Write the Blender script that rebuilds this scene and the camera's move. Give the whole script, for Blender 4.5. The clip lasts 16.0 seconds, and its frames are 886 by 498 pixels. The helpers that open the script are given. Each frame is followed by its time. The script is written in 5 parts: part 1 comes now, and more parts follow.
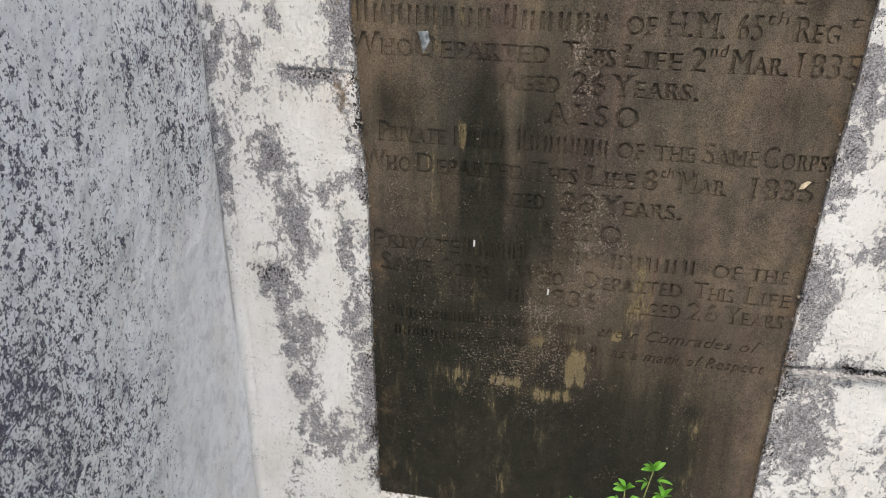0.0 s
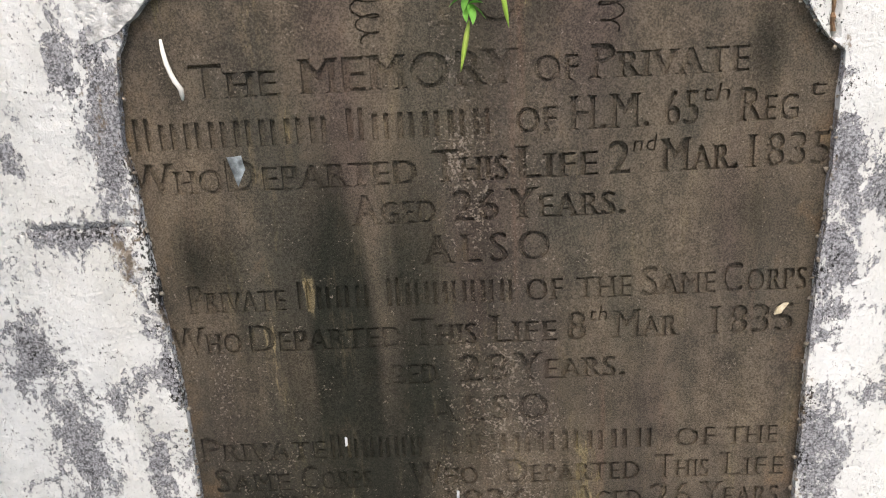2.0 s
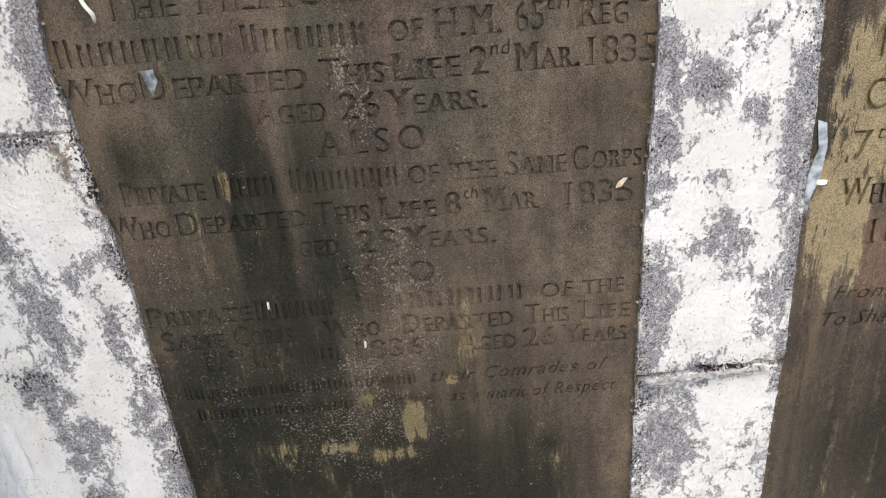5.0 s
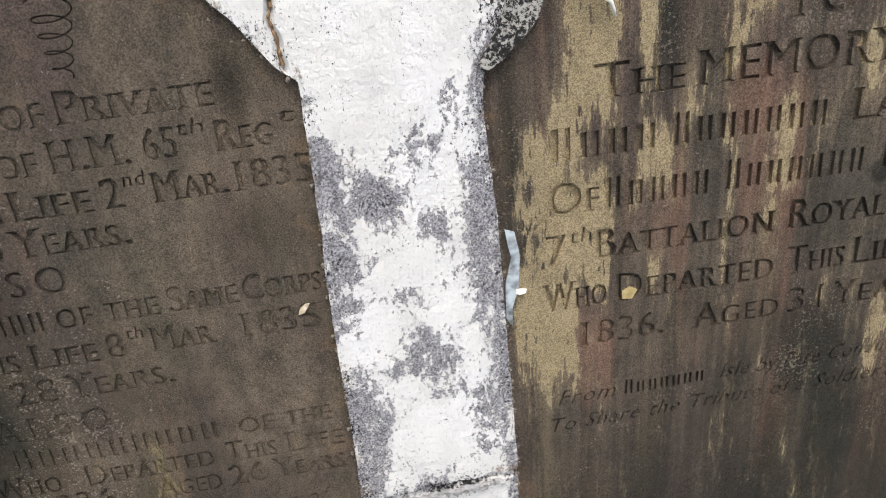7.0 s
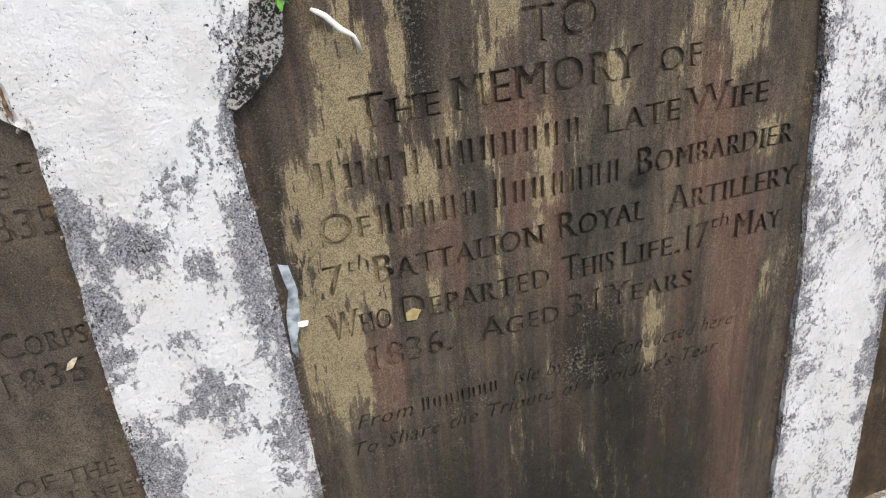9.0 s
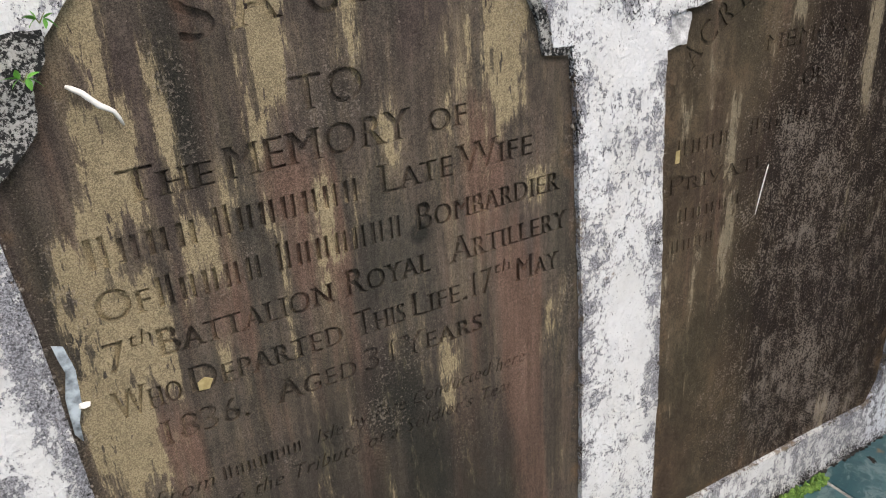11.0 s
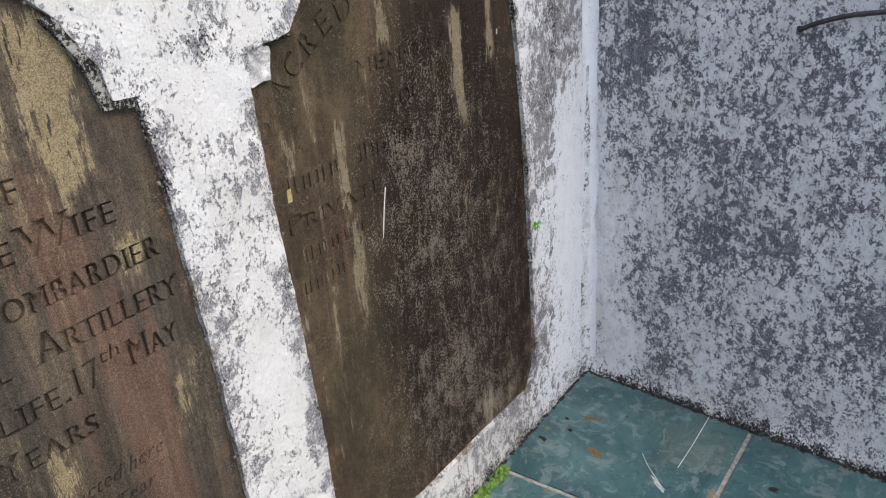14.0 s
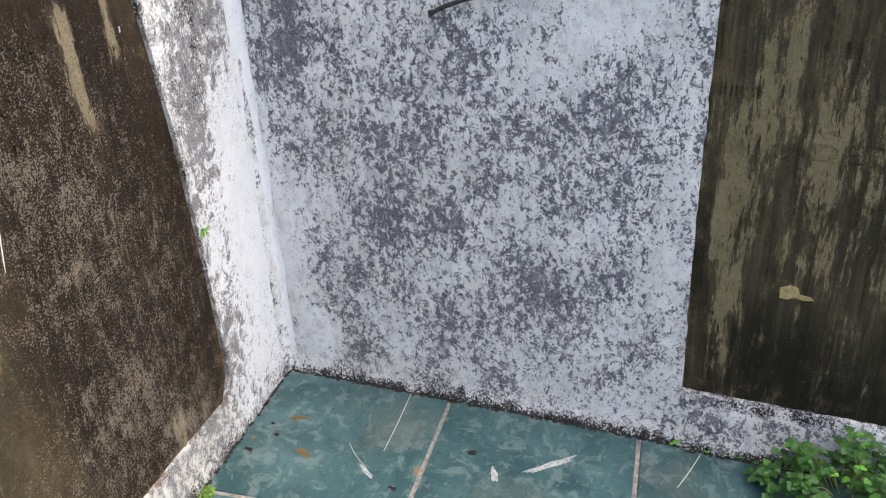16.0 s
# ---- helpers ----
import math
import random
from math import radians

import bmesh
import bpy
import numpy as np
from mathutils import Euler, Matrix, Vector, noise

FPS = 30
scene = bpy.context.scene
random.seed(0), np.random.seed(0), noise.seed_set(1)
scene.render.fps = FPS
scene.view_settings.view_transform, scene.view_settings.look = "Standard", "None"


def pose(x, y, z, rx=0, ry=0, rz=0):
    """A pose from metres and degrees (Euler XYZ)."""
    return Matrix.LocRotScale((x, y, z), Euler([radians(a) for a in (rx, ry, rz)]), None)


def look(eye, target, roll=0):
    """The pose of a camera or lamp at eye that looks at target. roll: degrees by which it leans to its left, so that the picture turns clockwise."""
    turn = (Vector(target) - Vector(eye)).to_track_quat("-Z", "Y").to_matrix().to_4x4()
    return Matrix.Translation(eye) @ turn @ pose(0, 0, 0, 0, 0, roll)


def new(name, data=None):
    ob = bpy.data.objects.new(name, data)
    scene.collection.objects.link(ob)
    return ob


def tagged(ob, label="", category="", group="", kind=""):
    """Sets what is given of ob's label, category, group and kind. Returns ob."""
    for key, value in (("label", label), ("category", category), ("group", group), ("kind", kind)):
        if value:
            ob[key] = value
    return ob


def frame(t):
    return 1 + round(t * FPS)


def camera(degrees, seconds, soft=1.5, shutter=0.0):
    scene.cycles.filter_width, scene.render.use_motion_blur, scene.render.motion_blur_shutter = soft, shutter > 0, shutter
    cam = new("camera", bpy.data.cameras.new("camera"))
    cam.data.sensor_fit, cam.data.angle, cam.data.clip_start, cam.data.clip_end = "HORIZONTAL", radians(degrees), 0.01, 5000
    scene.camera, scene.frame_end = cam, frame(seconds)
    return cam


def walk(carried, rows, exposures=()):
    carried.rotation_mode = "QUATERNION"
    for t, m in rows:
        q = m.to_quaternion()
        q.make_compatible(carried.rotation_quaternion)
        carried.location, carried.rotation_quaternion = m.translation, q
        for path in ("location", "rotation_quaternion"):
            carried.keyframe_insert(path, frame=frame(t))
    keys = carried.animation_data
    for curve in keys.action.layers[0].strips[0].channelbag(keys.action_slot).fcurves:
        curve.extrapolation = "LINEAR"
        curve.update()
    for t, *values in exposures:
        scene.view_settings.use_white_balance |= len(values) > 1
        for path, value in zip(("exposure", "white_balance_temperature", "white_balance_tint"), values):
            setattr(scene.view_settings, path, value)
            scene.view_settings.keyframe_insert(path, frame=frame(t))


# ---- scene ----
cam = camera(57.2, 16.0, soft=1.1)
EXPOSURES = [(0, 1.06, 6950, 10), (1, 1.24, 6900, 10), (2, 1.32, 6850, 10), (3.5, 1.28, 6800, 10), (6, 1.28, 6600, 10), (7, 1.2, 6550, 10), (8, 1.08, 6450, 10), (10.5, 1.0, 6550, 10), (11, 0.95, 6600, 10), (12, 1.05, 6450, 10), (13.5, 1.0, 6450, 10), (14.5, 1.1, 6650, 10), (15, 1.03, 6700, 10), (15.5, 1.25, 6800, 10), (16, 1.55, 6900, 10)]
SKY, SUN = 0.15, 0.75
PATH = [
    (0, (-2.083, -0.96, 1.066), (-2.41, 0.794, 0.163), 0.6),
    (0.5, (-2.109, -0.823, 0.998), (-2.337, 0.974, 0.151), 1.3),
    (1, (-2.114, -0.735, 0.968), (-2.322, 1.089, 0.173), 0.4),
    (1.5, (-2.119, -0.684, 0.973), (-2.265, 1.18, 0.263), -1.8),
    (2, (-2.092, -0.663, 0.989), (-2.168, 1.235, 0.364), -3.3),
    (2.5, (-2.069, -0.682, 1.006), (-2.161, 1.212, 0.369), -3.1),
    (3, (-2.069, -0.718, 1.004), (-2.156, 1.166, 0.337), -2.1),
    (3.5, (-2.076, -0.766, 1.011), (-2.158, 1.097, 0.288), -1.9),
    (3.7, (-2.082, -0.783, 1.01), (-2.14, 1.07, 0.26), -1.8),
    (5.8, (-1.907, -0.755, 1.094), (-1.929, 0.971, 0.084), -6.1),
    (6, (-1.879, -0.737, 1.097), (-1.886, 0.993, 0.094), -6.1),
    (6.5, (-1.814, -0.706, 1.104), (-1.726, 1.045, 0.142), -7.3),
    (7, (-1.761, -0.678, 1.098), (-1.564, 1.087, 0.178), -5.6),
    (7.5, (-1.718, -0.652, 1.098), (-1.411, 1.107, 0.197), -4.2),
    (8, (-1.688, -0.646, 1.106), (-1.315, 1.106, 0.217), -4.7),
    (8.2, (-1.679, -0.656, 1.112), (-1.272, 1.077, 0.199), -5.1),
    (10.3, (-1.653, -0.722, 1.124), (-1.002, 0.915, 0.177), -4.4),
    (10.5, (-1.646, -0.729, 1.128), (-0.942, 0.898, 0.204), -4.6),
    (11, (-1.617, -0.731, 1.134), (-0.742, 0.844, 0.265), -3.8),
    (11.5, (-1.598, -0.728, 1.134), (-0.648, 0.824, 0.305), -3.3),
    (12, (-1.581, -0.729, 1.137), (-0.559, 0.784, 0.324), -3.5),
    (12.5, (-1.563, -0.734, 1.135), (-0.459, 0.708, 0.299), -2.8),
    (13, (-1.539, -0.735, 1.128), (-0.316, 0.601, 0.279), -3.4),
    (13.5, (-1.518, -0.73, 1.124), (-0.196, 0.508, 0.276), -4.7),
    (14, (-1.501, -0.732, 1.121), (-0.059, 0.36, 0.267), -4.7),
    (14.5, (-1.475, -0.752, 1.124), (0.082, 0.176, 0.278), -5.2),
    (15, (-1.446, -0.776, 1.119), (0.183, -0.009, 0.249), -4.1),
    (15.5, (-1.423, -0.805, 1.122), (0.252, -0.174, 0.23), -3.4),
    (16, (-1.412, -0.817, 1.112), (0.288, -0.305, 0.191), -3.4),
]
walk(cam, [(t, look(eye, target, roll)) for t, eye, target, roll in PATH], EXPOSURES)

# ---- light ----
world = bpy.data.worlds.new("overcast_sky")
scene.world = world
world.use_nodes = True
wn = world.node_tree
sky = wn.nodes.new("ShaderNodeTexSky")
sky.sky_type = "NISHITA"
sky.sun_disc = False
sky.sun_elevation, sky.sun_rotation = radians(58), radians(183)
sky.dust_density = 4.0
wn.links.new(sky.outputs[0], wn.nodes["Background"].inputs[0])
wn.nodes["Background"].inputs[1].default_value = SKY
sun_data = bpy.data.lights.new("sun", "SUN")
sun_data.energy, sun_data.angle, sun_data.color = SUN, radians(30), (1.0, 0.965, 0.92)
sun_lamp = new("sun", sun_data)
sun_lamp.matrix_world = look((-0.58, -3.0, 5.6), (-1.3, 0.0, 0.4))


# ---- node helpers ----
class Mat:
    """A node material with short calls; every call gives an output socket."""

    def __init__(self, name, rough=0.85):
        self.m = bpy.data.materials.new(name)
        self.m.use_nodes = True
        self.t = self.m.node_tree
        self.b = self.t.nodes["Principled BSDF"]
        self.b.inputs["Roughness"].default_value = rough
        self.co = self.t.nodes.new("ShaderNodeTexCoord").outputs["Object"]

    def put(self, sock, v):
        if isinstance(v, bpy.types.NodeSocket):
            self.t.links.new(v, sock)
        elif isinstance(v, tuple) and len(v) == 3 and sock.type == "RGBA":
            sock.default_value = (*v, 1)
        else:
            sock.default_value = v

    def math(self, op, a, b=0.0, c=0.0, clamp=False):
        n = self.t.nodes.new("ShaderNodeMath")
        n.operation, n.use_clamp = op, clamp
        for i, v in enumerate((a, b, c)):
            self.put(n.inputs[i], v)
        return n.outputs[0]

    def map(self, scale=(1, 1, 1), shift=(0, 0, 0), co=None, lean=0.0):
        n = self.t.nodes.new("ShaderNodeMapping")
        n.inputs["Rotation"].default_value = (0, radians(lean), 0)
        self.put(n.inputs["Vector"], co or self.co)
        n.inputs["Scale"].default_value, n.inputs["Location"].default_value = scale, shift
        return n.outputs[0]

    def noise(self, scale, detail=4.0, rough=0.55, co=None, distort=0.0, colour=False):
        n = self.t.nodes.new("ShaderNodeTexNoise")
        self.put(n.inputs["Vector"], co or self.co)
        for k, v in (("Scale", scale), ("Detail", detail), ("Roughness", rough), ("Distortion", distort)):
            n.inputs[k].default_value = v
        return n.outputs["Color" if colour else "Fac"]

    def voronoi(self, scale, co=None):
        n = self.t.nodes.new("ShaderNodeTexVoronoi")
        self.put(n.inputs["Vector"], co or self.co)
        n.inputs["Scale"].default_value = scale
        return n.outputs["Distance"]

    def ramp(self, v, lo, hi, a=0.0, b=1.0):
        n = self.t.nodes.new("ShaderNodeMapRange")
        n.interpolation_type = "SMOOTHSTEP"
        for i, x in enumerate((v, lo, hi, a, b)):
            self.put(n.inputs[i], x)
        return n.outputs[0]

    def mix(self, fac, a, b, kind="MIX"):
        n = self.t.nodes.new("ShaderNodeMix")
        n.data_type, n.blend_type = "RGBA", kind
        self.put(n.inputs[0], fac), self.put(n.inputs[6], a), self.put(n.inputs[7], b)
        return n.outputs[2]

    def warp(self, scale, amount, co=None):
        """The coordinates, pushed about by noise."""
        co = co or self.co
        n = self.noise(scale, 4, 0.6, co, colour=True)
        s = self.t.nodes.new("ShaderNodeVectorMath")
        s.operation = "SUBTRACT"
        self.put(s.inputs[0], n)
        s.inputs[1].default_value = (0.5, 0.5, 0.5)
        m = self.t.nodes.new("ShaderNodeVectorMath")
        m.operation = "MULTIPLY_ADD"
        self.put(m.inputs[0], s.outputs[0])
        m.inputs[1].default_value = (amount, amount, amount)
        self.put(m.inputs[2], co)
        return m.outputs[0]

    def field(self, name):
        """A smooth mask that the mesh carries."""
        n = self.t.nodes.new("ShaderNodeAttribute")
        n.attribute_name = name
        return n.outputs["Fac"]

    def bump(self, height, dist, strength=1.0, base=None):
        n = self.t.nodes.new("ShaderNodeBump")
        n.inputs["Strength"].default_value, n.inputs["Distance"].default_value = strength, dist
        self.put(n.inputs["Height"], height)
        if base:
            self.put(n.inputs["Normal"], base)
        self.put(self.b.inputs["Normal"], n.outputs[0])
        return n.outputs[0]

    def done(self, colour, rough=None):
        self.put(self.b.inputs["Base Color"], colour)
        if rough is not None:
            self.put(self.b.inputs["Roughness"], rough)
        return self.m


def whitewash(name, white, cement, cover, mould, seed, weights=(1.1, 1.9, 0.7, 0.75), soft=0.05, bare_dark=0.5, worn=0.6, size=1.0, cell=0.0, veil=0.15, relief=0.0034):
    """Flaking limewash over grey cement. Fields of the mesh: bare says where it has come off (plus) or holds (minus), mould, earth."""
    k = Mat(name, 0.92)
    k.b.inputs["Specular IOR Level"].default_value = 0.15
    big = k.noise(7 * size, 3, 0.5, k.map((1, 1, 0.75), (seed, 0, 0)))
    fine = k.noise(40 * size, 8, 0.74, k.map((1.1, 1, 0.8), (seed, 0, 0)), 0.35)
    finer = k.noise(170 * size, 5, 0.72, k.map((1.1, 1, 0.85), (seed, 0, 0)))
    v = k.math("MULTIPLY_ADD", k.math("SUBTRACT", big, 0.5), weights[0], k.math("MULTIPLY_ADD", k.math("SUBTRACT", fine, 0.5), weights[1], k.math("MULTIPLY", k.math("SUBTRACT", finer, 0.5), weights[2])))
    v = k.math("MULTIPLY_ADD", k.field("bare"), weights[3], v)
    pores = k.voronoi(120 * size, k.warp(70, 0.012))
    if cell:
        v = k.math("MULTIPLY_ADD", k.math("SUBTRACT", pores, 0.42), cell, v)
    bare = k.ramp(v, cover, cover + soft)
    grain = k.noise(480, 4, 0.75)
    tone = k.noise(14, 4, 0.5, k.map((1, 1, 0.5), (seed + 3, 0, 0)))
    wcol = k.mix(k.ramp(tone, 0.35, 0.75), white, tuple(c * f for c, f in zip(white, (0.88, 0.87, 0.84))))
    # blue of the skylight, put into the limewash colour
    wcol = k.mix(k.field("sky_tint"), wcol, (0.72, 0.75, 0.80))
    thin = k.ramp(k.math("MULTIPLY_ADD", k.math("SUBTRACT", finer, 0.5), 1.3, v), cover - 0.06, cover + 0.12, 0.0, worn)
    wcol = k.mix(thin, wcol, cement)
    haze = k.noise(26 * size, 7, 0.72, k.map((1, 1, 0.7), (seed + 19, 0, 0)), 0.4)
    wcol = k.mix(k.ramp(haze, 0.46, 0.66, 0.0, veil), wcol, tuple(c * 1.5 for c in cement))
    pock = k.ramp(k.noise(210, 3, 0.7, k.map((1, 1, 0.9), (seed + 11, 0, 0))), 0.655, 0.70, 0.0, 0.75)
    wcol = k.mix(pock, wcol, tuple(c * 0.75 for c in cement))
    ccol = k.mix(k.ramp(k.math("MULTIPLY_ADD", grain, 0.6, k.math("MULTIPLY", finer, 0.4)), 0.42, 0.60), tuple(c * bare_dark for c in cement), tuple(min(1, c * 1.85) for c in cement))
    ccol = k.mix(k.ramp(haze, 0.5, 0.72, 0.0, 2.2 * veil), ccol, tuple(c * 1.9 for c in cement))
    spk = k.noise(300, 3, 0.75, k.map((1, 1, 0.8), (seed + 6, 0, 0)))
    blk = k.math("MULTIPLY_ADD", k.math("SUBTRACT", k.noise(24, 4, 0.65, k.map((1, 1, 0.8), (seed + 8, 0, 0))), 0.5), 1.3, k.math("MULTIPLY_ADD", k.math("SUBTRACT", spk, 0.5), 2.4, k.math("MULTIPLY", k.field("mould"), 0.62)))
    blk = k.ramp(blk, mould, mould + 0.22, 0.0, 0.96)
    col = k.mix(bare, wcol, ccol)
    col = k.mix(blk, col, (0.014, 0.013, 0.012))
    soil = k.math("MULTIPLY_ADD", k.math("SUBTRACT", k.noise(90, 5, 0.75, k.map((1, 1, 0.7), (seed + 15, 0, 0))), 0.5), 2.2, k.field("earth"))
    col = k.mix(k.ramp(soil, 0.30, 0.62, 0.0, 0.85), col, (0.19, 0.145, 0.10))
    k.bump(k.math("MULTIPLY_ADD", bare, -0.9, k.math("MULTIPLY_ADD", k.noise(75, 4, 0.6), 0.8, k.math("MULTIPLY_ADD", finer, 0.5, k.math("MULTIPLY", grain, k.ramp(bare, 0, 1, 0.2, 0.8))))), relief, 1.0)
    return k.done(col)


def old_stone(name, base, warm, dark, ochre, seed, streak=0.5, speck=0.5, rust=0.15, slash=0.0):
    """Weathered dark memorial stone with run-down streaks and pale lichen. Fields of the mesh: dark, ochre, pale, rust, earth."""
    k = Mat(name, 0.85)
    k.b.inputs["Specular IOR Level"].default_value = 0.10
    s1 = k.noise(26, 5, 0.6, k.map((1, 1, 0.085), (seed, 0, 0)))
    s2 = k.noise(60, 4, 0.6, k.map((1, 1, 0.06), (seed + 5, 0, 0)))
    cloud = k.noise(7, 4, 0.55, k.map((1, 1, 0.55), (seed, 0, 2)))
    mid = k.noise(45, 5, 0.7, k.map((1, 1, 0.7), (seed + 1, 0, 0)))
    grain = k.noise(640, 5, 0.85)
    col = k.mix(k.ramp(k.math("MULTIPLY_ADD", mid, 0.3, k.math("MULTIPLY", cloud, 0.8)), 0.40, 0.72), base, warm)
    col = k.mix(k.math("MULTIPLY", k.ramp(s1, 0.5, 0.66), streak), col, tuple(0.45 * a + 0.55 * b for a, b in zip(ochre, warm)))
    col = k.mix(k.math("MULTIPLY", k.ramp(s2, 0.5, 0.66), 0.08 + 0.5 * streak), col, dark)
    hue = k.noise(9, 3, 0.55, k.map((1, 1, 0.4), (seed + 13, 0, 0)))
    col = k.mix(k.ramp(hue, 0.5, 0.66, 0.0, 0.6), col, tuple(c * f for c, f in zip(base, (1.12, 0.98, 1.05))))
    col = k.mix(k.ramp(hue, 0.49, 0.36, 0.0, 0.6), col, tuple(c * f for c, f in zip(base, (0.82, 0.92, 0.9))))
    s3 = k.noise(30, 4, 0.6, k.map((1, 1, 0.07), (seed + 17, 0, 0)))
    r = k.math("MULTIPLY_ADD", k.math("SUBTRACT", s3, 0.5), 2.2, k.math("ADD", k.field("rust"), rust))
    col = k.mix(k.ramp(r, 0.22, 0.75, 0.0, 0.85), col, (0.155, 0.098, 0.072))
    thread = k.ramp(k.noise(120, 4, 0.65, k.map((1, 1, 0.03), (seed + 21, 0, 0))), 0.36, 0.66)
    col = k.mix(0.5 * streak, col, k.mix(thread, (0.28, 0.28, 0.28), (0.70, 0.70, 0.70)), "OVERLAY")
    d = k.math("MULTIPLY_ADD", k.math("SUBTRACT", s1, 0.5), 0.9, k.math("MULTIPLY_ADD", k.math("SUBTRACT", mid, 0.5), 0.45, k.field("dark")))
    col = k.mix(k.ramp(d, 0.08, 0.75, 0.0, 0.88), col, dark)
    e = k.math("MULTIPLY_ADD", k.math("SUBTRACT", mid, 0.5), 1.6, k.field("earth"))
    col = k.mix(k.ramp(e, 0.15, 0.7, 0.0, 0.7), col, (0.135, 0.092, 0.055))
    run = k.noise(46, 6, 0.75, k.map((1, 1, 0.15), (seed + 2, 0, 0)))
    nick = k.noise(150, 3, 0.6, k.map((1, 1, 0.22), (seed + 4, 0, 0)))
    o = k.math("MULTIPLY_ADD", k.math("SUBTRACT", run, 0.5), 2.5, k.math("MULTIPLY_ADD", k.math("SUBTRACT", mid, 0.5), 0.45, k.field("ochre")))
    o = k.math("SUBTRACT", o, k.ramp(nick, 0.60, 0.70, 0.0, 0.6))
    tint = k.mix(k.noise(90, 4, 0.65), tuple(c * 0.85 for c in ochre), tuple(c * 1.12 for c in ochre))
    col = k.mix(k.ramp(o, 0.40, 0.48, 0.0, 0.93), col, tint)
    wash = k.ramp(o, 0.12, 0.5, 0.0, 0.28)
    col = k.mix(wash, col, tint)
    col = k.mix(0.64, col, k.mix(k.ramp(k.math("MULTIPLY_ADD", mid, 0.12, k.math("MULTIPLY_ADD", k.noise(190, 4, 0.7), 0.13, k.math("MULTIPLY", grain, 0.75))), 0.435, 0.565), (0.17, 0.17, 0.17), (0.83, 0.83, 0.83)), "OVERLAY")
    fl = k.math("MULTIPLY_ADD", k.noise(320, 4, 0.7, k.warp(60, 0.006)), 1.0, k.math("MULTIPLY_ADD", k.noise(34, 5, 0.75, k.map((1, 1, 0.8), (seed + 9, 0, 0))), 0.45, k.math("MULTIPLY", k.field("pale"), 0.15)))
    if slash:
        fl = k.math("MULTIPLY_ADD", k.math("SUBTRACT", k.noise(95, 5, 0.8, k.map((1, 1, 0.22), (seed, 3, 0), lean=52)), 0.5), slash, fl)
    fleck = k.ramp(fl, 0.885, 0.925, 0.0, speck)
    col = k.mix(fleck, col, (0.34, 0.29, 0.24))
    spark = k.ramp(k.noise(1050, 2, 0.6), 0.67, 0.75, 0.0, 0.35)
    col = k.mix(spark, col, (0.30, 0.26, 0.22))
    k.bump(k.math("MULTIPLY_ADD", mid, 0.6, k.math("MULTIPLY_ADD", grain, 0.6, k.math("MULTIPLY", fleck, 0.7))), 0.0028, 1.0)
    return k.done(col, k.ramp(cloud, 0.3, 0.7, 0.62, 0.85))


def simple(name, a, b, scale=40.0, rough=0.7, bump=0.001, detail=4):
    k = Mat(name, rough)
    n = k.noise(scale, detail, 0.6)
    k.bump(k.noise(scale * 4, 3), bump, 0.7)
    return k.done(k.mix(k.ramp(n, 0.3, 0.7), a, b))


M_NORTH = whitewash("limewash_flaking", (0.66, 0.665, 0.66), (0.25, 0.25, 0.265), 0.25, 0.34, 0.0, (0.7, 2.6, 1.7, 0.85), 0.025, 0.42, 0.45, 1.15)
M_EAST = whitewash("limewash_mouldy", (0.76, 0.785, 0.82), (0.18, 0.185, 0.22), 0.13, 0.40, 4.0, (1.1, 2.5, 1.3, 0.9), 0.05, 0.36, 0.4, 1.55, 0.4, 0.42, 0.006)
M_WEST = whitewash("limewash_blackened", (0.90, 0.905, 0.92), (0.165, 0.162, 0.20), 0.46, 0.40, 9.0, (0.8, 2.7, 2.3, 0.9), 0.04, 0.32, 0.4, 1.75, 0.6, 0.3, 0.006)
M_T1 = old_stone("stone_dark_brown", (0.076, 0.065, 0.053), (0.152, 0.122, 0.090), (0.015, 0.017, 0.013), (0.19, 0.155, 0.09), 0.0, 0.14, 0.65, 0.02)
M_T2 = old_stone("stone_streaked_ochre", (0.068, 0.057, 0.047), (0.116, 0.093, 0.071), (0.024, 0.024, 0.020), (0.300, 0.244, 0.148), 3.0, 0.72, 0.4, 0.06)
M_T3 = old_stone("stone_black_lichen", (0.054, 0.042, 0.028), (0.105, 0.080, 0.050), (0.016, 0.011, 0.009), (0.22, 0.185, 0.125), 7.0, 0.22, 0.58, 0.05, 0.36)
M_T4 = old_stone("stone_green_black", (0.055, 0.048, 0.030), (0.105, 0.090, 0.054), (0.008, 0.008, 0.006), (0.185, 0.160, 0.095), 11.0, 1.0, 0.35, 0.0)
M_CRUMB = simple("mortar_crumb", (0.05, 0.040, 0.030), (0.27, 0.235, 0.19), 210, 0.95, 0.002)


def porous():
    """Cement eaten into black pores, with pale grains between them."""
    k = Mat("cement_blackened", 0.95)
    n = k.math("MULTIPLY_ADD", k.noise(260, 5, 0.75), 0.75, k.math("MULTIPLY", k.noise(60, 3, 0.6), 0.35))
    k.bump(n, 0.006, 1.0)
    return k.done(k.mix(k.ramp(n, 0.52, 0.60), (0.010, 0.010, 0.009), (0.42, 0.41, 0.38)))


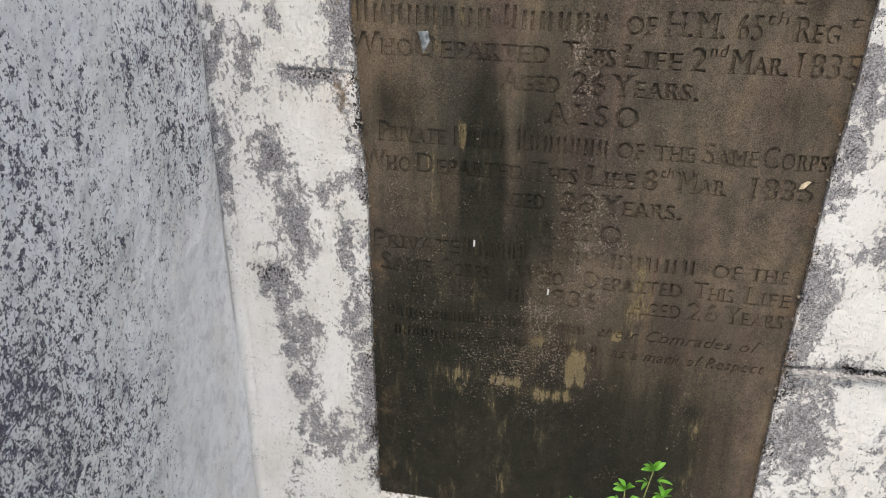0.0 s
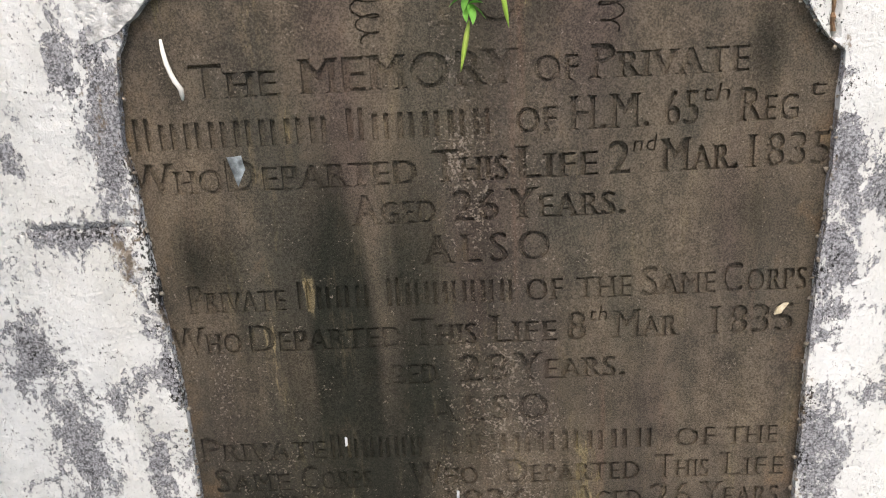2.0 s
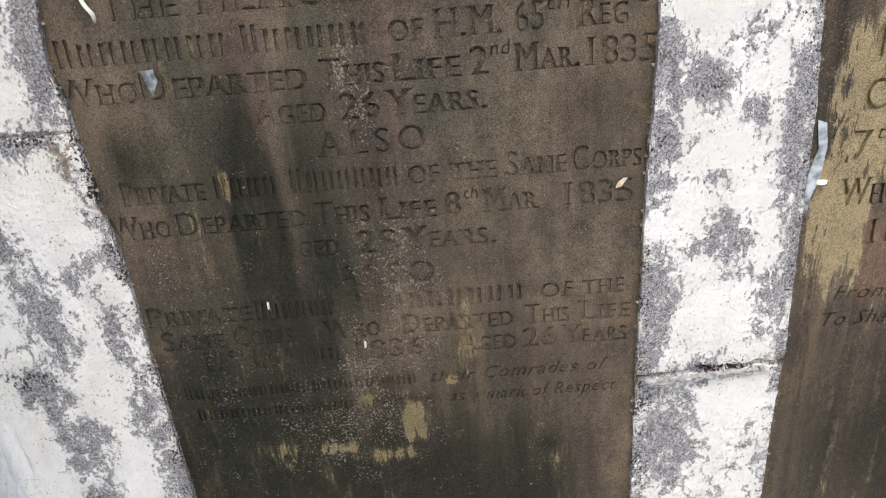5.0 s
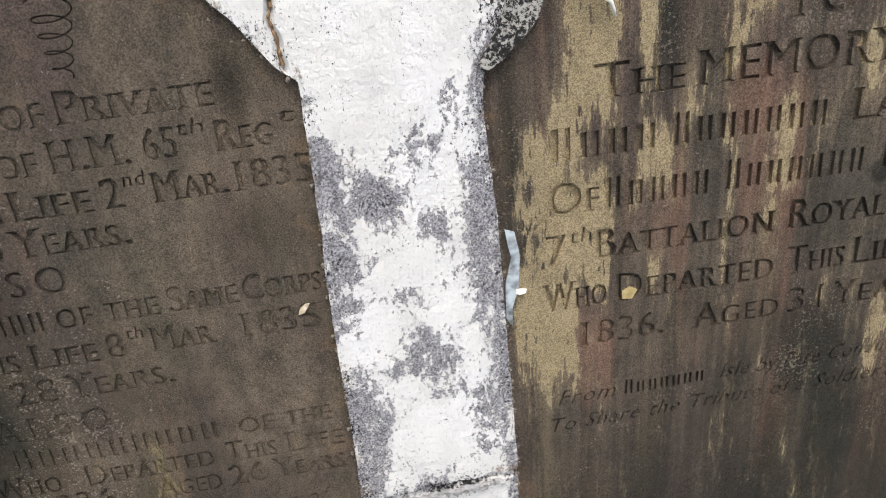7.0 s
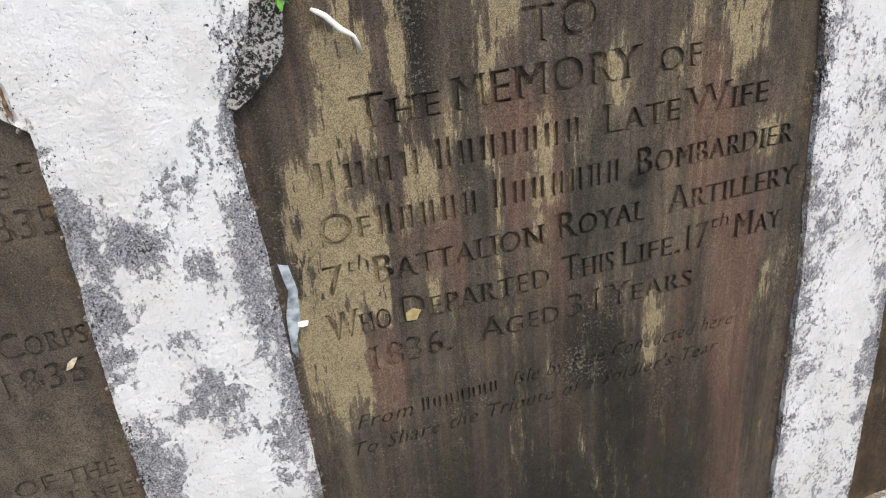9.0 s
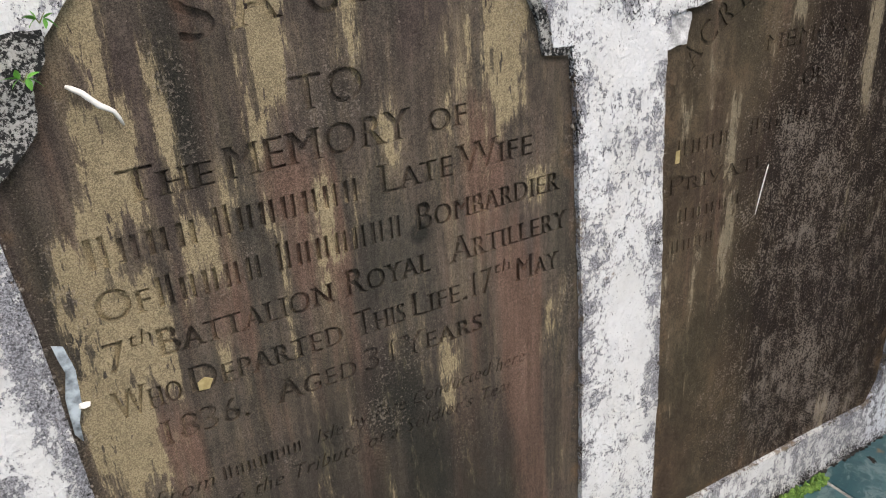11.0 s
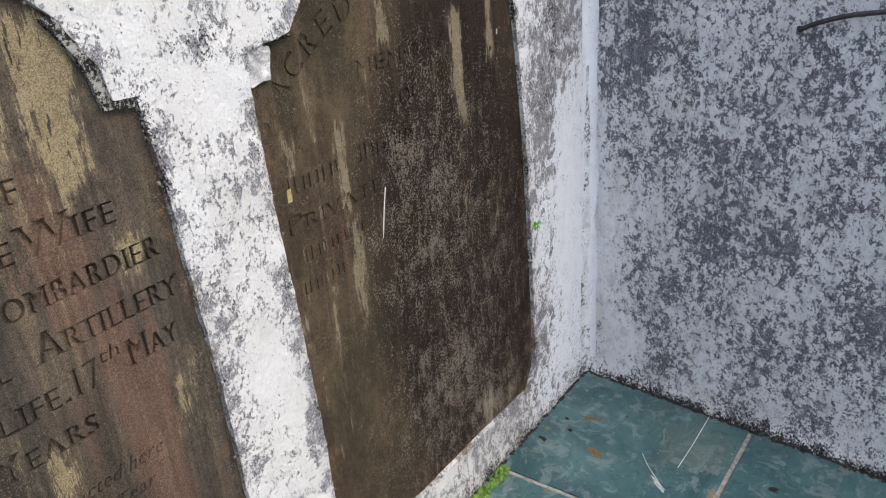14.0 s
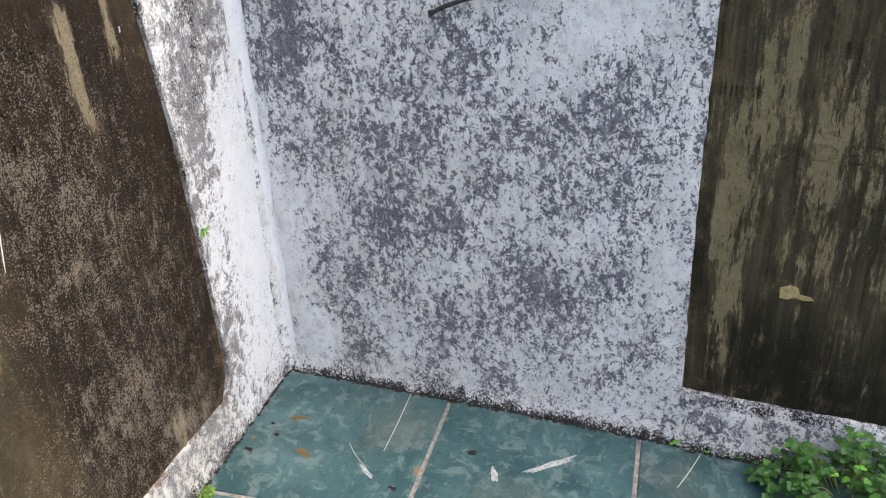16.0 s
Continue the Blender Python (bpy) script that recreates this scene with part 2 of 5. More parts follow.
M_POROUS = porous()
M_CEMENT = simple("cement_grey", (0.22, 0.22, 0.22), (0.42, 0.42, 0.42), 160, 0.95, 0.003)
M_LUMP = simple("cement_limewashed", (0.20, 0.20, 0.20), (0.66, 0.66, 0.65), 70, 0.95, 0.004, 6)
M_DIRT = simple("dirt_black", (0.012, 0.011, 0.010), (0.045, 0.040, 0.033), 120, 0.95, 0.004)
M_GROUT = simple("grout_grey", (0.17, 0.16, 0.145), (0.36, 0.35, 0.32), 90, 0.95, 0.002)
M_LEAF = simple("leaf_green", (0.022, 0.085, 0.014), (0.050, 0.150, 0.028), 60, 0.5, 0.0005)
M_LEAF_LIGHT = simple("leaf_bright", (0.09, 0.30, 0.03), (0.17, 0.42, 0.06), 80, 0.5, 0.0005)
M_POD = simple("pod_yellow_green", (0.25, 0.42, 0.05), (0.40, 0.48, 0.10), 60, 0.5, 0.0005)
M_STEM = simple("stem_pale_green", (0.16, 0.22, 0.06), (0.30, 0.30, 0.12), 60, 0.6, 0.0005)
M_STRAW = simple("straw_white", (0.62, 0.60, 0.54), (0.80, 0.78, 0.72), 90, 0.7, 0.0005)
M_DRY = simple("dry_leaf_yellow", (0.26, 0.20, 0.08), (0.42, 0.34, 0.16), 120, 0.7, 0.0008)
M_FLAKE = simple("dry_flake_cream", (0.36, 0.30, 0.19), (0.58, 0.52, 0.40), 120, 0.7, 0.0008)
M_RUBBER = simple("cable_black", (0.018, 0.018, 0.02), (0.045, 0.045, 0.05), 80, 0.6, 0.0005)
M_PAINT = simple("paint_white", (0.38, 0.41, 0.44), (0.60, 0.61, 0.62), 90, 0.6, 0.001)
M_SCUFF = simple("white_scuff", (0.24, 0.26, 0.27), (0.50, 0.51, 0.50), 140, 0.85, 0.0006)
M_SPLASH = simple("splash_bluish", (0.05, 0.06, 0.065), (0.42, 0.48, 0.52), 60, 0.8, 0.0006, 6)
M_SOIL = simple("soil_and_grass", (0.05, 0.07, 0.025), (0.11, 0.10, 0.05), 3, 0.95, 0.02)
M_MOSS = simple("moss_green", (0.06, 0.14, 0.02), (0.16, 0.26, 0.05), 90, 0.9, 0.003)


def tile_material():
    k = Mat("tile_teal_marbled", 0.3)
    info = k.t.nodes.new("ShaderNodeObjectInfo")
    off = k.t.nodes.new("ShaderNodeVectorMath")
    off.operation = "ADD"
    k.put(off.inputs[0], k.co)
    k.put(off.inputs[1], k.math("MULTIPLY", info.outputs["Random"], 9.0))
    w = k.warp(5, 0.25, off.outputs[0])
    n = k.noise(8, 6, 0.6, w)
    fine = k.noise(26, 5, 0.65, w)
    col = k.mix(k.ramp(n, 0.3, 0.7), (0.020, 0.062, 0.072), (0.058, 0.128, 0.135))
    col = k.mix(k.ramp(fine, 0.5, 0.62, 0.0, 0.5), col, (0.19, 0.245, 0.24))
    col = k.mix(k.ramp(k.noise(4.5, 4, 0.6, w), 0.5, 0.7, 0.0, 0.4), col, (0.12, 0.135, 0.115))
    col = k.mix(k.ramp(k.noise(11, 3, 0.5, k.map((1, 1, 1), (3, 1, 0), off.outputs[0])), 0.70, 0.76, 0.0, 0.75), col, (0.30, 0.15, 0.04))
    col = k.mix(k.ramp(k.noise(21, 2, 0.5, k.map((1, 1, 1), (7, 2, 0), off.outputs[0])), 0.735, 0.76, 0.0, 0.9), col, (0.05, 0.045, 0.04))
    col = k.mix(k.ramp(k.noise(70, 5, 0.7, w), 0.36, 0.46, 0.5, 0.0), col, (0.016, 0.045, 0.056))
    dust = k.ramp(k.noise(75, 6, 0.8, off.outputs[0]), 0.58, 0.72, 0.0, 0.5)
    col = k.mix(dust, col, (0.45, 0.45, 0.42))
    k.bump(k.noise(30, 4), 0.0006, 0.6)
    return k.done(col, k.math("MULTIPLY_ADD", dust, 0.8, 0.28))


M_TILE = tile_material()


# ---- mesh helpers ----
def mesh_object(name, verts, faces, material, parent=None, label="", smooth=False):
    me = bpy.data.meshes.new(name)
    me.from_pydata([tuple(v) for v in verts], [], faces)
    if smooth:
        me.polygons.foreach_set("use_smooth", [True] * len(me.polygons))
    me.materials.append(material)
    me.update()
    ob = new(name, me)
    if parent is not None:
        ob.parent = parent
    if label:
        tagged(ob, label)
    return ob


def part(name, bm, material, parent, label=""):
    """Links a bmesh as one mesh object under a thing."""
    me = bpy.data.meshes.new(name)
    bm.to_mesh(me)
    bm.free()
    me.materials.append(material)
    ob = new(name, me)
    ob.parent = parent
    if label:
        tagged(ob, label)
    return ob


def ragged(points, step, amount, seed):
    """A closed outline cut into short steps and roughened."""
    out = []
    for i, a in enumerate(points):
        b = points[(i + 1) % len(points)]
        a, b = Vector(a), Vector(b)
        n = max(1, int((b - a).length / step))
        for j in range(n):
            p = a.lerp(b, j / n)
            q = Vector((p.x * 38, p.y * 38, seed))
            out.append((p.x + amount * (noise.noise(q) + 0.6 * noise.noise(q * 3.1)), p.y + amount * (noise.noise(q + Vector((9, 4, 2))) + 0.6 * noise.noise(q * 3.1 + Vector((5, 5, 5))))))
    return out


def rough_plane(x, z, seed, amount):
    q = Vector((x, seed, z))
    return amount * (1.6 * noise.noise(q * 9) + 0.8 * noise.noise(q * 31) + 0.55 * noise.noise(q * 85))


def sheet(outline, faces, grid, depth_of, floor_of=None, thick=0.05, extra=()):
    """A slab seen from -y, in its own x and z. faces: loops cut out of it (floor_of None) or sunk into it. Returns vertices and faces."""
    xs, zs = [p[0] for p in outline], [p[1] for p in outline]
    if sum(a[0] * b[1] - b[0] * a[1] for a, b in zip(outline, outline[1:] + outline[:1])) < 0:
        outline = outline[::-1]
    pts, loops = list(outline), [list(range(len(outline)))]
    for f in faces:
        area = sum(a[0] * b[1] - b[0] * a[1] for a, b in zip(f, f[1:] + f[:1]))
        if abs(area) < 1e-9:
            continue
        f = f if area > 0 else f[::-1]
        loops.append(list(range(len(pts), len(pts) + len(f))))
        pts.extend(f)
    rng = random.Random(7)
    nx, nz = int((max(xs) - min(xs)) / grid), int((max(zs) - min(zs)) / grid)
    for i in range(1, nx):
        for j in range(1, nz):
            pts.append((min(xs) + grid * (i + 0.5 * (j % 2) + rng.uniform(-0.15, 0.15)), min(zs) + grid * (j + rng.uniform(-0.15, 0.15))))
    pts.extend(extra)
    lines = []
    if floor_of is not None:
        for loop in loops[1:]:
            lines += [(a, b) for a, b in zip(loop, loop[1:] + loop[:1])]
    from mathutils.geometry import delaunay_2d_cdt
    v2, _, tris, _, _, orig = delaunay_2d_cdt([Vector(p) for p in pts], lines, loops if floor_of is None else loops[:1], 0, 1e-6)
    low = np.zeros(len(tris), bool)
    if floor_of is not None:
        mid = np.array([[sum(v2[i].x for i in t) / 3, sum(v2[i].y for i in t) / 3] for t in tris])
        order = np.argsort(mid[:, 1])
        height = mid[order, 1]
        for loop in loops[1:]:
            ring = [pts[i] for i in loop]
            a, b = np.searchsorted(height, (min(p[1] for p in ring), max(p[1] for p in ring)))
            near = order[a:b]
            near = near[(mid[near, 0] > min(p[0] for p in ring)) & (mid[near, 0] < max(p[0] for p in ring))]
            for p, q in zip(ring, ring[1:] + ring[:1]):
                near = near[(q[0] - p[0]) * (mid[near, 1] - p[1]) - (q[1] - p[1]) * (mid[near, 0] - p[0]) >= 0]
            low[near] = True
    top, sunk = [], []
    for t, o, deep in zip(tris, orig, low):
        if 0 not in o:
            continue
        (sunk if len(o) > 1 or deep else top).append(tuple(t))
    verts, out, index = [], [], {}

    def at(i, level):
        key = (i, level)
        if key not in index:
            x, z = v2[i]
            y = depth_of(x, z) if level == 0 else depth_of(x, z) + floor_of(x, z) if level == 1 else thick
            index[key] = len(verts)
            verts.append((x, y, z))
        return index[key]

    edges, cut = {}, []
    for t in top:
        a, b, c = t
        out.append((at(a, 0), at(b, 0), at(c, 0)))
        for e in ((a, b), (b, c), (c, a)):
            edges[e] = 1
    side, sunk_edges = [], set()
    if floor_of is not None:
        for t in sunk:
            a, b, c = t
            cut.append((at(a, 1), at(b, 1), at(c, 1)))
            sunk_edges.update(((a, b), (b, c), (c, a)))
    for a, b in edges:
        if (b, a) in edges:
            continue
        if (b, a) in sunk_edges:
            side.append((at(b, 0), at(a, 0), at(a, 1), at(b, 1)))
        else:
            out.append((at(b, 0), at(a, 0), at(a, 2), at(b, 2)))
    return (verts, out) if floor_of is None else (verts, out, cut + side)


def spots(table):
    """A field from ellipses (x, z, half width, half height, weight)."""
    def value(x, z):
        lo = hi = 0.0
        for cx, cz, rx, rz, w in table:
            dx, dz = (x - cx) / rx, (z - cz) / rz
            if abs(dx) < 1 and abs(dz) < 1:
                q = w * max(0.0, 1 - math.hypot(dx, dz)) ** 0.7
                lo, hi = min(lo, q), max(hi, q)
        return lo + hi
    return value


def slabs(table):
    """A field from upright strips (x0, x1, z0, z1, weight) that fades over a finger's width at the sides and sooner below than above."""
    def value(x, z):
        hi = 0.0
        for x0, x1, z0, z1, w in table:
            d = min((x - x0) / 0.016, (x1 - x) / 0.016, (z - z0) / 0.05, (z1 - z) / 0.03)
            hi = max(hi, w * min(1.0, max(0.0, 0.5 + 0.5 * d)))
        return hi
    return value


def rim(loops, width, weight, seed):
    """A field that rises towards the edges of the openings, unevenly."""
    edge = np.array([p for loop in loops for p in loop])

    def value(x, z):
        d = np.sqrt(((edge - (x, z)) ** 2).sum(1).min())
        return 0.0 if d > width else weight * (1 - d / width) * (0.6 + 1.2 * noise.noise(Vector((x * 22, seed, z * 22))))
    return value


def both(a, b):
    return lambda x, z: a(x, z) + b(x, z)


def carry(ob, **fields):
    for name, fn in fields.items():
        at = ob.data.attributes.new(name, "FLOAT", "POINT")
        at.data.foreach_set("value", [fn(q.co.x, q.co.z) for q in ob.data.vertices])
    return ob


# ---- carved writing ----
def glyphs(text, x0, x1, z, cap, small=0.74, slant=0.0, serif=True, spread=1.0):
    """Triangles of a word in the built-in font, set between x0 and x1 on the line z."""
    cu = bpy.data.curves.new("word", "FONT")
    cu.body, cu.resolution_u, cu.small_caps_scale, cu.shear = text, 4 if cap > 0.022 else 2, small, slant
    cu.space_character, cu.offset = spread * 1.09, -0.004
    for f in cu.body_format:
        f.use_small_caps = not slant
    ob = bpy.data.objects.new("word", cu)
    me = bpy.data.meshes.new_from_object(ob)
    co = [(v.co.x, v.co.y) for v in me.vertices]
    tris = [tuple(p.vertices) for p in me.polygons]
    count = {}
    for p in tris:
        for i in range(len(p)):
            e = (p[i], p[(i + 1) % len(p)])
            count[tuple(sorted(e))] = count.get(tuple(sorted(e)), 0) + 1
    polys = [[co[i] for i in p] for p in tris]
    stem = 0.0 if slant else 0.052
    if stem:
        polys += [[(x + k * stem, y) for x, y in f] for k in (0.5, 1.0) for f in polys]
    if serif and not slant:
        for (a, b), n in count.items():
            if n == 1 and abs(co[a][1] - co[b][1]) < 0.012:
                w, mid, y = abs(co[a][0] - co[b][0]), (co[a][0] + co[b][0]) / 2, co[a][1]
                if 0.05 < w < 0.14 and (y < 0.03 or y > 0.45):
                    h = 0.045 if y < 0.03 else -0.045
                    polys.append([(mid - w / 2 - 0.08, y), (mid + w / 2 + 0.08 + stem, y), (mid + w / 2 + 0.03 + stem, y + h), (mid - w / 2 - 0.03, y + h)])
    bpy.data.objects.remove(ob)
    bpy.data.meshes.remove(me)
    bpy.data.curves.remove(cu)
    lo, hi = min(p[0] for f in polys for p in f), max(p[0] for f in polys for p in f)
    sx, sz = (x1 - x0) / (hi - lo), cap / 0.72
    return [[(x0 + (x - lo) * sx, z + y * sz) for x, y in f] for f in polys]


def bars(count, x0, x1, z, h):
    """Plain bars in place of a name or of writing that cannot be made out."""
    step = (x1 - x0) / count
    out = []
    for i in range(count):
        for a, b, k in ((0.0, 0.24, 1.0), (0.46, 0.66, 1.0)):
            k *= 1.25 if i == 0 else 1.0
            out.append([(x0 + step * (i + a), z), (x0 + step * (i + b), z), (x0 + step * (i + b), z + h * k), (x0 + step * (i + a), z + h * k)])
    return out


def turned(polys, x, z, degrees):
    c, s = math.cos(radians(degrees)), math.sin(radians(degrees))
    return [[(x + (px - x) * c - (pz - z) * s, z + (px - x) * s + (pz - z) * c) for px, pz in f] for f in polys]


def flourish(x, z, height, side):
    """A coil of three loops, cut as a thin ribbon that narrows downwards."""
    pts = []
    for i in range(90):
        a = i / 89
        r = 0.018 * (1 - 0.6 * a)
        t = a * math.tau * 4.6
        pts.append(Vector((x + side * (r * math.cos(t) + 0.004 * a), z + height * (1 - a) + 0.36 * r * math.sin(t))))
    out = []
    for a, b in zip(pts, pts[1:]):
        n = Vector((a.y - b.y, b.x - a.x)).normalized() * 0.0007
        out.append([tuple(a - n), tuple(b - n), tuple(b + n), tuple(a + n)])
    return out


def written(lines):
    out = []
    for z, cap, words in lines:
        for word in words:
            w, x0, x1 = word[:3]
            if isinstance(w, int):
                out += bars(w, x0, x1, z, cap * 0.74)
            elif w.startswith("^"):
                out += glyphs(w[1:], x0, x1, z + cap * 0.62, cap * 0.5, slant=0.15)
            elif w.startswith("/"):
                out += glyphs(w[1:], x0, x1, z, cap, slant=0.35)
            else:
                out += glyphs(w, x0, x1, z, cap, spread=1.3 if w == "ALSO" else 1.0)
    return out


T1_LINES = [
    (0.955, 0.034, [("TO", -2.125, -2.043)]),
    (0.907, 0.030, [("The", -2.319, -2.247), ("MEMORY", -2.230, -2.047), ("of", -2.037, -2.001), ("Private", -1.994, -1.864)]),
    (0.866, 0.030, [(8, -2.373, -2.203), (6, -2.193, -2.067), ("of", -2.053, -2.019), ("H.M.", -2.010, -1.943), ("65", -1.931, -1.903), ("^th", -1.901, -1.878), ("Reg", -1.872, -1.822), ("^t", -1.816, -1.800)]),
    (0.827, 0.030, [("Who", -2.387, -2.303), ("Departed", -2.300, -2.137), ("This", -2.124, -2.060), ("Life", -2.055, -1.985), ("2", -1.976, -1.958), ("^nd", -1.956, -1.936), ("Mar.", -1.934, -1.868), ("1835", -1.863, -1.794)]),
    (0.792, 0.029, [("Aged", -2.197, -2.123), ("26", -2.109, -2.069), ("Years.", -2.064, -1.961)]),
    (0.754, 0.028, [("ALSO", -2.139, -2.026)]),
    (0.716, 0.029, [("Private", -2.351, -2.262), (4, -2.251, -2.182), (7, -2.171, -2.054), ("of the", -2.048, -1.955), ("Same", -1.946, -1.882), ("Corps", -1.877, -1.803)]),
    (0.676, 0.029, [("Who", -2.373, -2.307), ("Departed", -2.299, -2.161), ("This", -2.151, -2.093), ("Life", -2.083, -2.021), ("8", -2.012, -1.995), ("^th", -1.992, -1.976), ("Mar", -1.972, -1.911), ("1835", -1.887, -1.812)]),
    (0.638, 0.029, [("Aged", -2.201, -2.130), ("28", -2.111, -2.066), ("Years.", -2.062, -1.959)]),
    (0.597, 0.028, [("ALSO", -2.143, -2.030)]),
    (0.562, 0.028, [("Private", -2.363, -2.241), (6, -2.236, -2.145), (9, -2.131, -1.926), ("of", -1.912, -1.875), ("the", -1.865, -1.817)]),
    (0.528, 0.028, [("Same", -2.352, -2.279), ("Corps", -2.268, -2.200), ("Who", -2.165, -2.098), ("Departed", -2.072, -1.944), ("This", -1.930, -1.879), ("Life", -1.870, -1.809)]),
    (0.496, 0.028, [("17", -2.309, -2.282), ("^th", -2.28, -2.262), (6, -2.25, -2.144), ("1836", -2.132, -2.05), ("Aged", -2.010, -1.942), ("26", -1.934, -1.895), ("Years", -1.888, -1.812)]),
    (0.455, 0.018, [(22, -2.342, -2.06), ("/their Comrades of", -2.045, -1.833)]),
    (0.423, 0.018, [(22, -2.333, -2.04), ("/as a mark of Respect", -2.025, -1.822)]),
]
T2_LINES = [
    (0.919, 0.037, [("TO", -1.361, -1.285)]),
    (0.867, 0.035, [("The", -1.534, -1.448), ("MEMORY", -1.439, -1.233), ("of", -1.215, -1.165)]),
    (0.812, 0.035, [(4, -1.575, -1.466), (7, -1.457, -1.297), ("Late", -1.281, -1.187), ("Wife", -1.184, -1.077)]),
    (0.757, 0.035, [("Of", -1.580, -1.529), (5, -1.523, -1.412), (7, -1.401, -1.251), ("Bombardier", -1.237, -1.035)]),
    (0.703, 0.035, [("7", -1.583, -1.563), ("^th", -1.559, -1.537), ("Battalion", -1.533, -1.344), ("Royal", -1.333, -1.224), ("Artillery", -1.200, -1.023)]),
    (0.649, 0.035, [("Who", -1.589, -1.521), ("Departed", -1.512, -1.341), ("This", -1.326, -1.261), ("Life.", -1.256, -1.176), ("17", -1.172, -1.140), ("^th", -1.137, -1.113), ("May", -1.107, -1.037)]),
    (0.600, 0.032, [("1836.", -1.551, -1.458), ("Aged", -1.430, -1.330), ("31", -1.319, -1.278), ("Years", -1.274, -1.157)]),
    (0.528, 0.020, [("/From", -1.575, -1.51), (7, -1.50, -1.405), ("/Isle by Fate Conducted here", -1.39, -1.094)]),
    (0.492, 0.020, [("/To Share the Tribute of a Soldier's Tear", -1.582, -1.112)]),
]
T3_LINES = [
    (0.868, 0.024, [("MEMORY", -0.69, -0.474)]), (0.806, 0.026, [("OF", -0.60, -0.555)]),
    (0.752, 0.026, [(4, -0.842, -0.735), (5, -0.70, -0.57)]), (0.698, 0.030, [("Private", -0.858, -0.66)]),
    (0.652, 0.022, [(5, -0.83, -0.70)]), (0.606, 0.022, [(4, -0.84, -0.75)]),
]
T4_LINES = [
    (0.772, 0.034, [(4, 0.965, 1.10), (4, 1.14, 1.26)]), (0.706, 0.026, [(4, 0.894, 0.96), (7, 0.985, 1.14), (5, 1.16, 1.30)]),
    (0.606, 0.034, [("WHO", 0.912, 1.014), ("DEPARTED", 1.040, 1.36)]), (0.505, 0.032, [("LIFE", 0.925, 0.988), ("ON", 1.028, 1.08), ("THE", 1.13, 1.23)]),
]
SACRED_2 = [("S", -1.454, -1.419, 1.001, 8), ("A", -1.410, -1.357, 1.007, 6), ("C", -1.335, -1.302, 1.007, 3), ("R", -1.292, -1.240, 1.012, 0), ("E", -1.232, -1.195, 1.010, -4), ("D", -1.187, -1.145, 1.010, -8)]
SACRED_3 = [("S", -0.868, -0.842, 0.838, 52), ("A", -0.828, -0.798, 0.876, 47), ("C", -0.803, -0.774, 0.898, 42), ("R", -0.774, -0.745, 0.919, 36), ("E", -0.741, -0.717, 0.936, 30), ("D", -0.707, -0.675, 0.948, 24)]


def arched(letters, cap):
    out = []
    for ch, x0, x1, z, turn in letters:
        out += turned(glyphs(ch, x0, x1, z, cap), (x0 + x1) / 2, z, turn)
    return out


# ---- the tablets' outlines ----
T1 = [(-2.363, 0.115), (-1.800, 0.115), (-1.800, 0.25), (-1.801, 0.42), (-1.800, 0.52), (-1.799, 0.70), (-1.795, 0.79), (-1.794, 0.85), (-1.793, 0.920), (-1.806, 0.930),
      (-1.839, 0.978), (-1.861, 1.002), (-1.93, 1.07), (-2.01, 1.12), (-2.085, 1.135), (-2.17, 1.12), (-2.26, 1.06), (-2.335, 0.990), (-2.357, 0.976),
      (-2.372, 0.946), (-2.380, 0.88), (-2.375, 0.81), (-2.372, 0.73), (-2.366, 0.65), (-2.366, 0.40)]
T2 = [(-1.626, 0.112), (-0.998, 0.112), (-1.001, 0.38), (-1.004, 0.56), (-1.011, 0.72), (-1.019, 0.854), (-1.026, 0.932), (-1.052, 0.934), (-1.060, 0.971), (-1.091, 1.022),
      (-1.14, 1.07), (-1.21, 1.12), (-1.32, 1.14), (-1.43, 1.12), (-1.52, 1.07), (-1.567, 1.016), (-1.580, 0.99), (-1.591, 0.949), (-1.627, 0.924), (-1.635, 0.915),
      (-1.638, 0.88), (-1.635, 0.826), (-1.631, 0.765), (-1.629, 0.65), (-1.626, 0.50)]
T3 = [(-0.853, 0.116), (-0.45, 0.112), (-0.275, 0.107), (-0.246, 0.15), (-0.242, 0.26), (-0.246, 0.45), (-0.254, 0.65), (-0.268, 0.80), (-0.284, 0.92), (-0.30, 0.99),
      (-0.36, 1.05), (-0.46, 1.09), (-0.57, 1.10), (-0.67, 1.08), (-0.73, 1.04), (-0.779, 0.985), (-0.803, 0.953), (-0.872, 0.945), (-0.877, 0.905),
      (-0.873, 0.78), (-0.864, 0.61), (-0.855, 0.42)]
T4 = [(0.885, 0.124), (1.50, 0.110), (1.50, 0.95), (1.42, 1.03), (1.19, 1.12), (0.97, 1.03), (0.885, 0.95), (0.880, 0.70), (0.880, 0.35)]
WEST_X, WALL_TOP, SOUTH = -2.57, 1.45, -1.75
EAST = pose(0, 0, 0, 0, 0, -95.71)
WEST = pose(WEST_X, SOUTH, 0, 0, 0, 90)


def inside_band(v, a, b):
    return max(0.0, 1 - abs(v - a) / b)


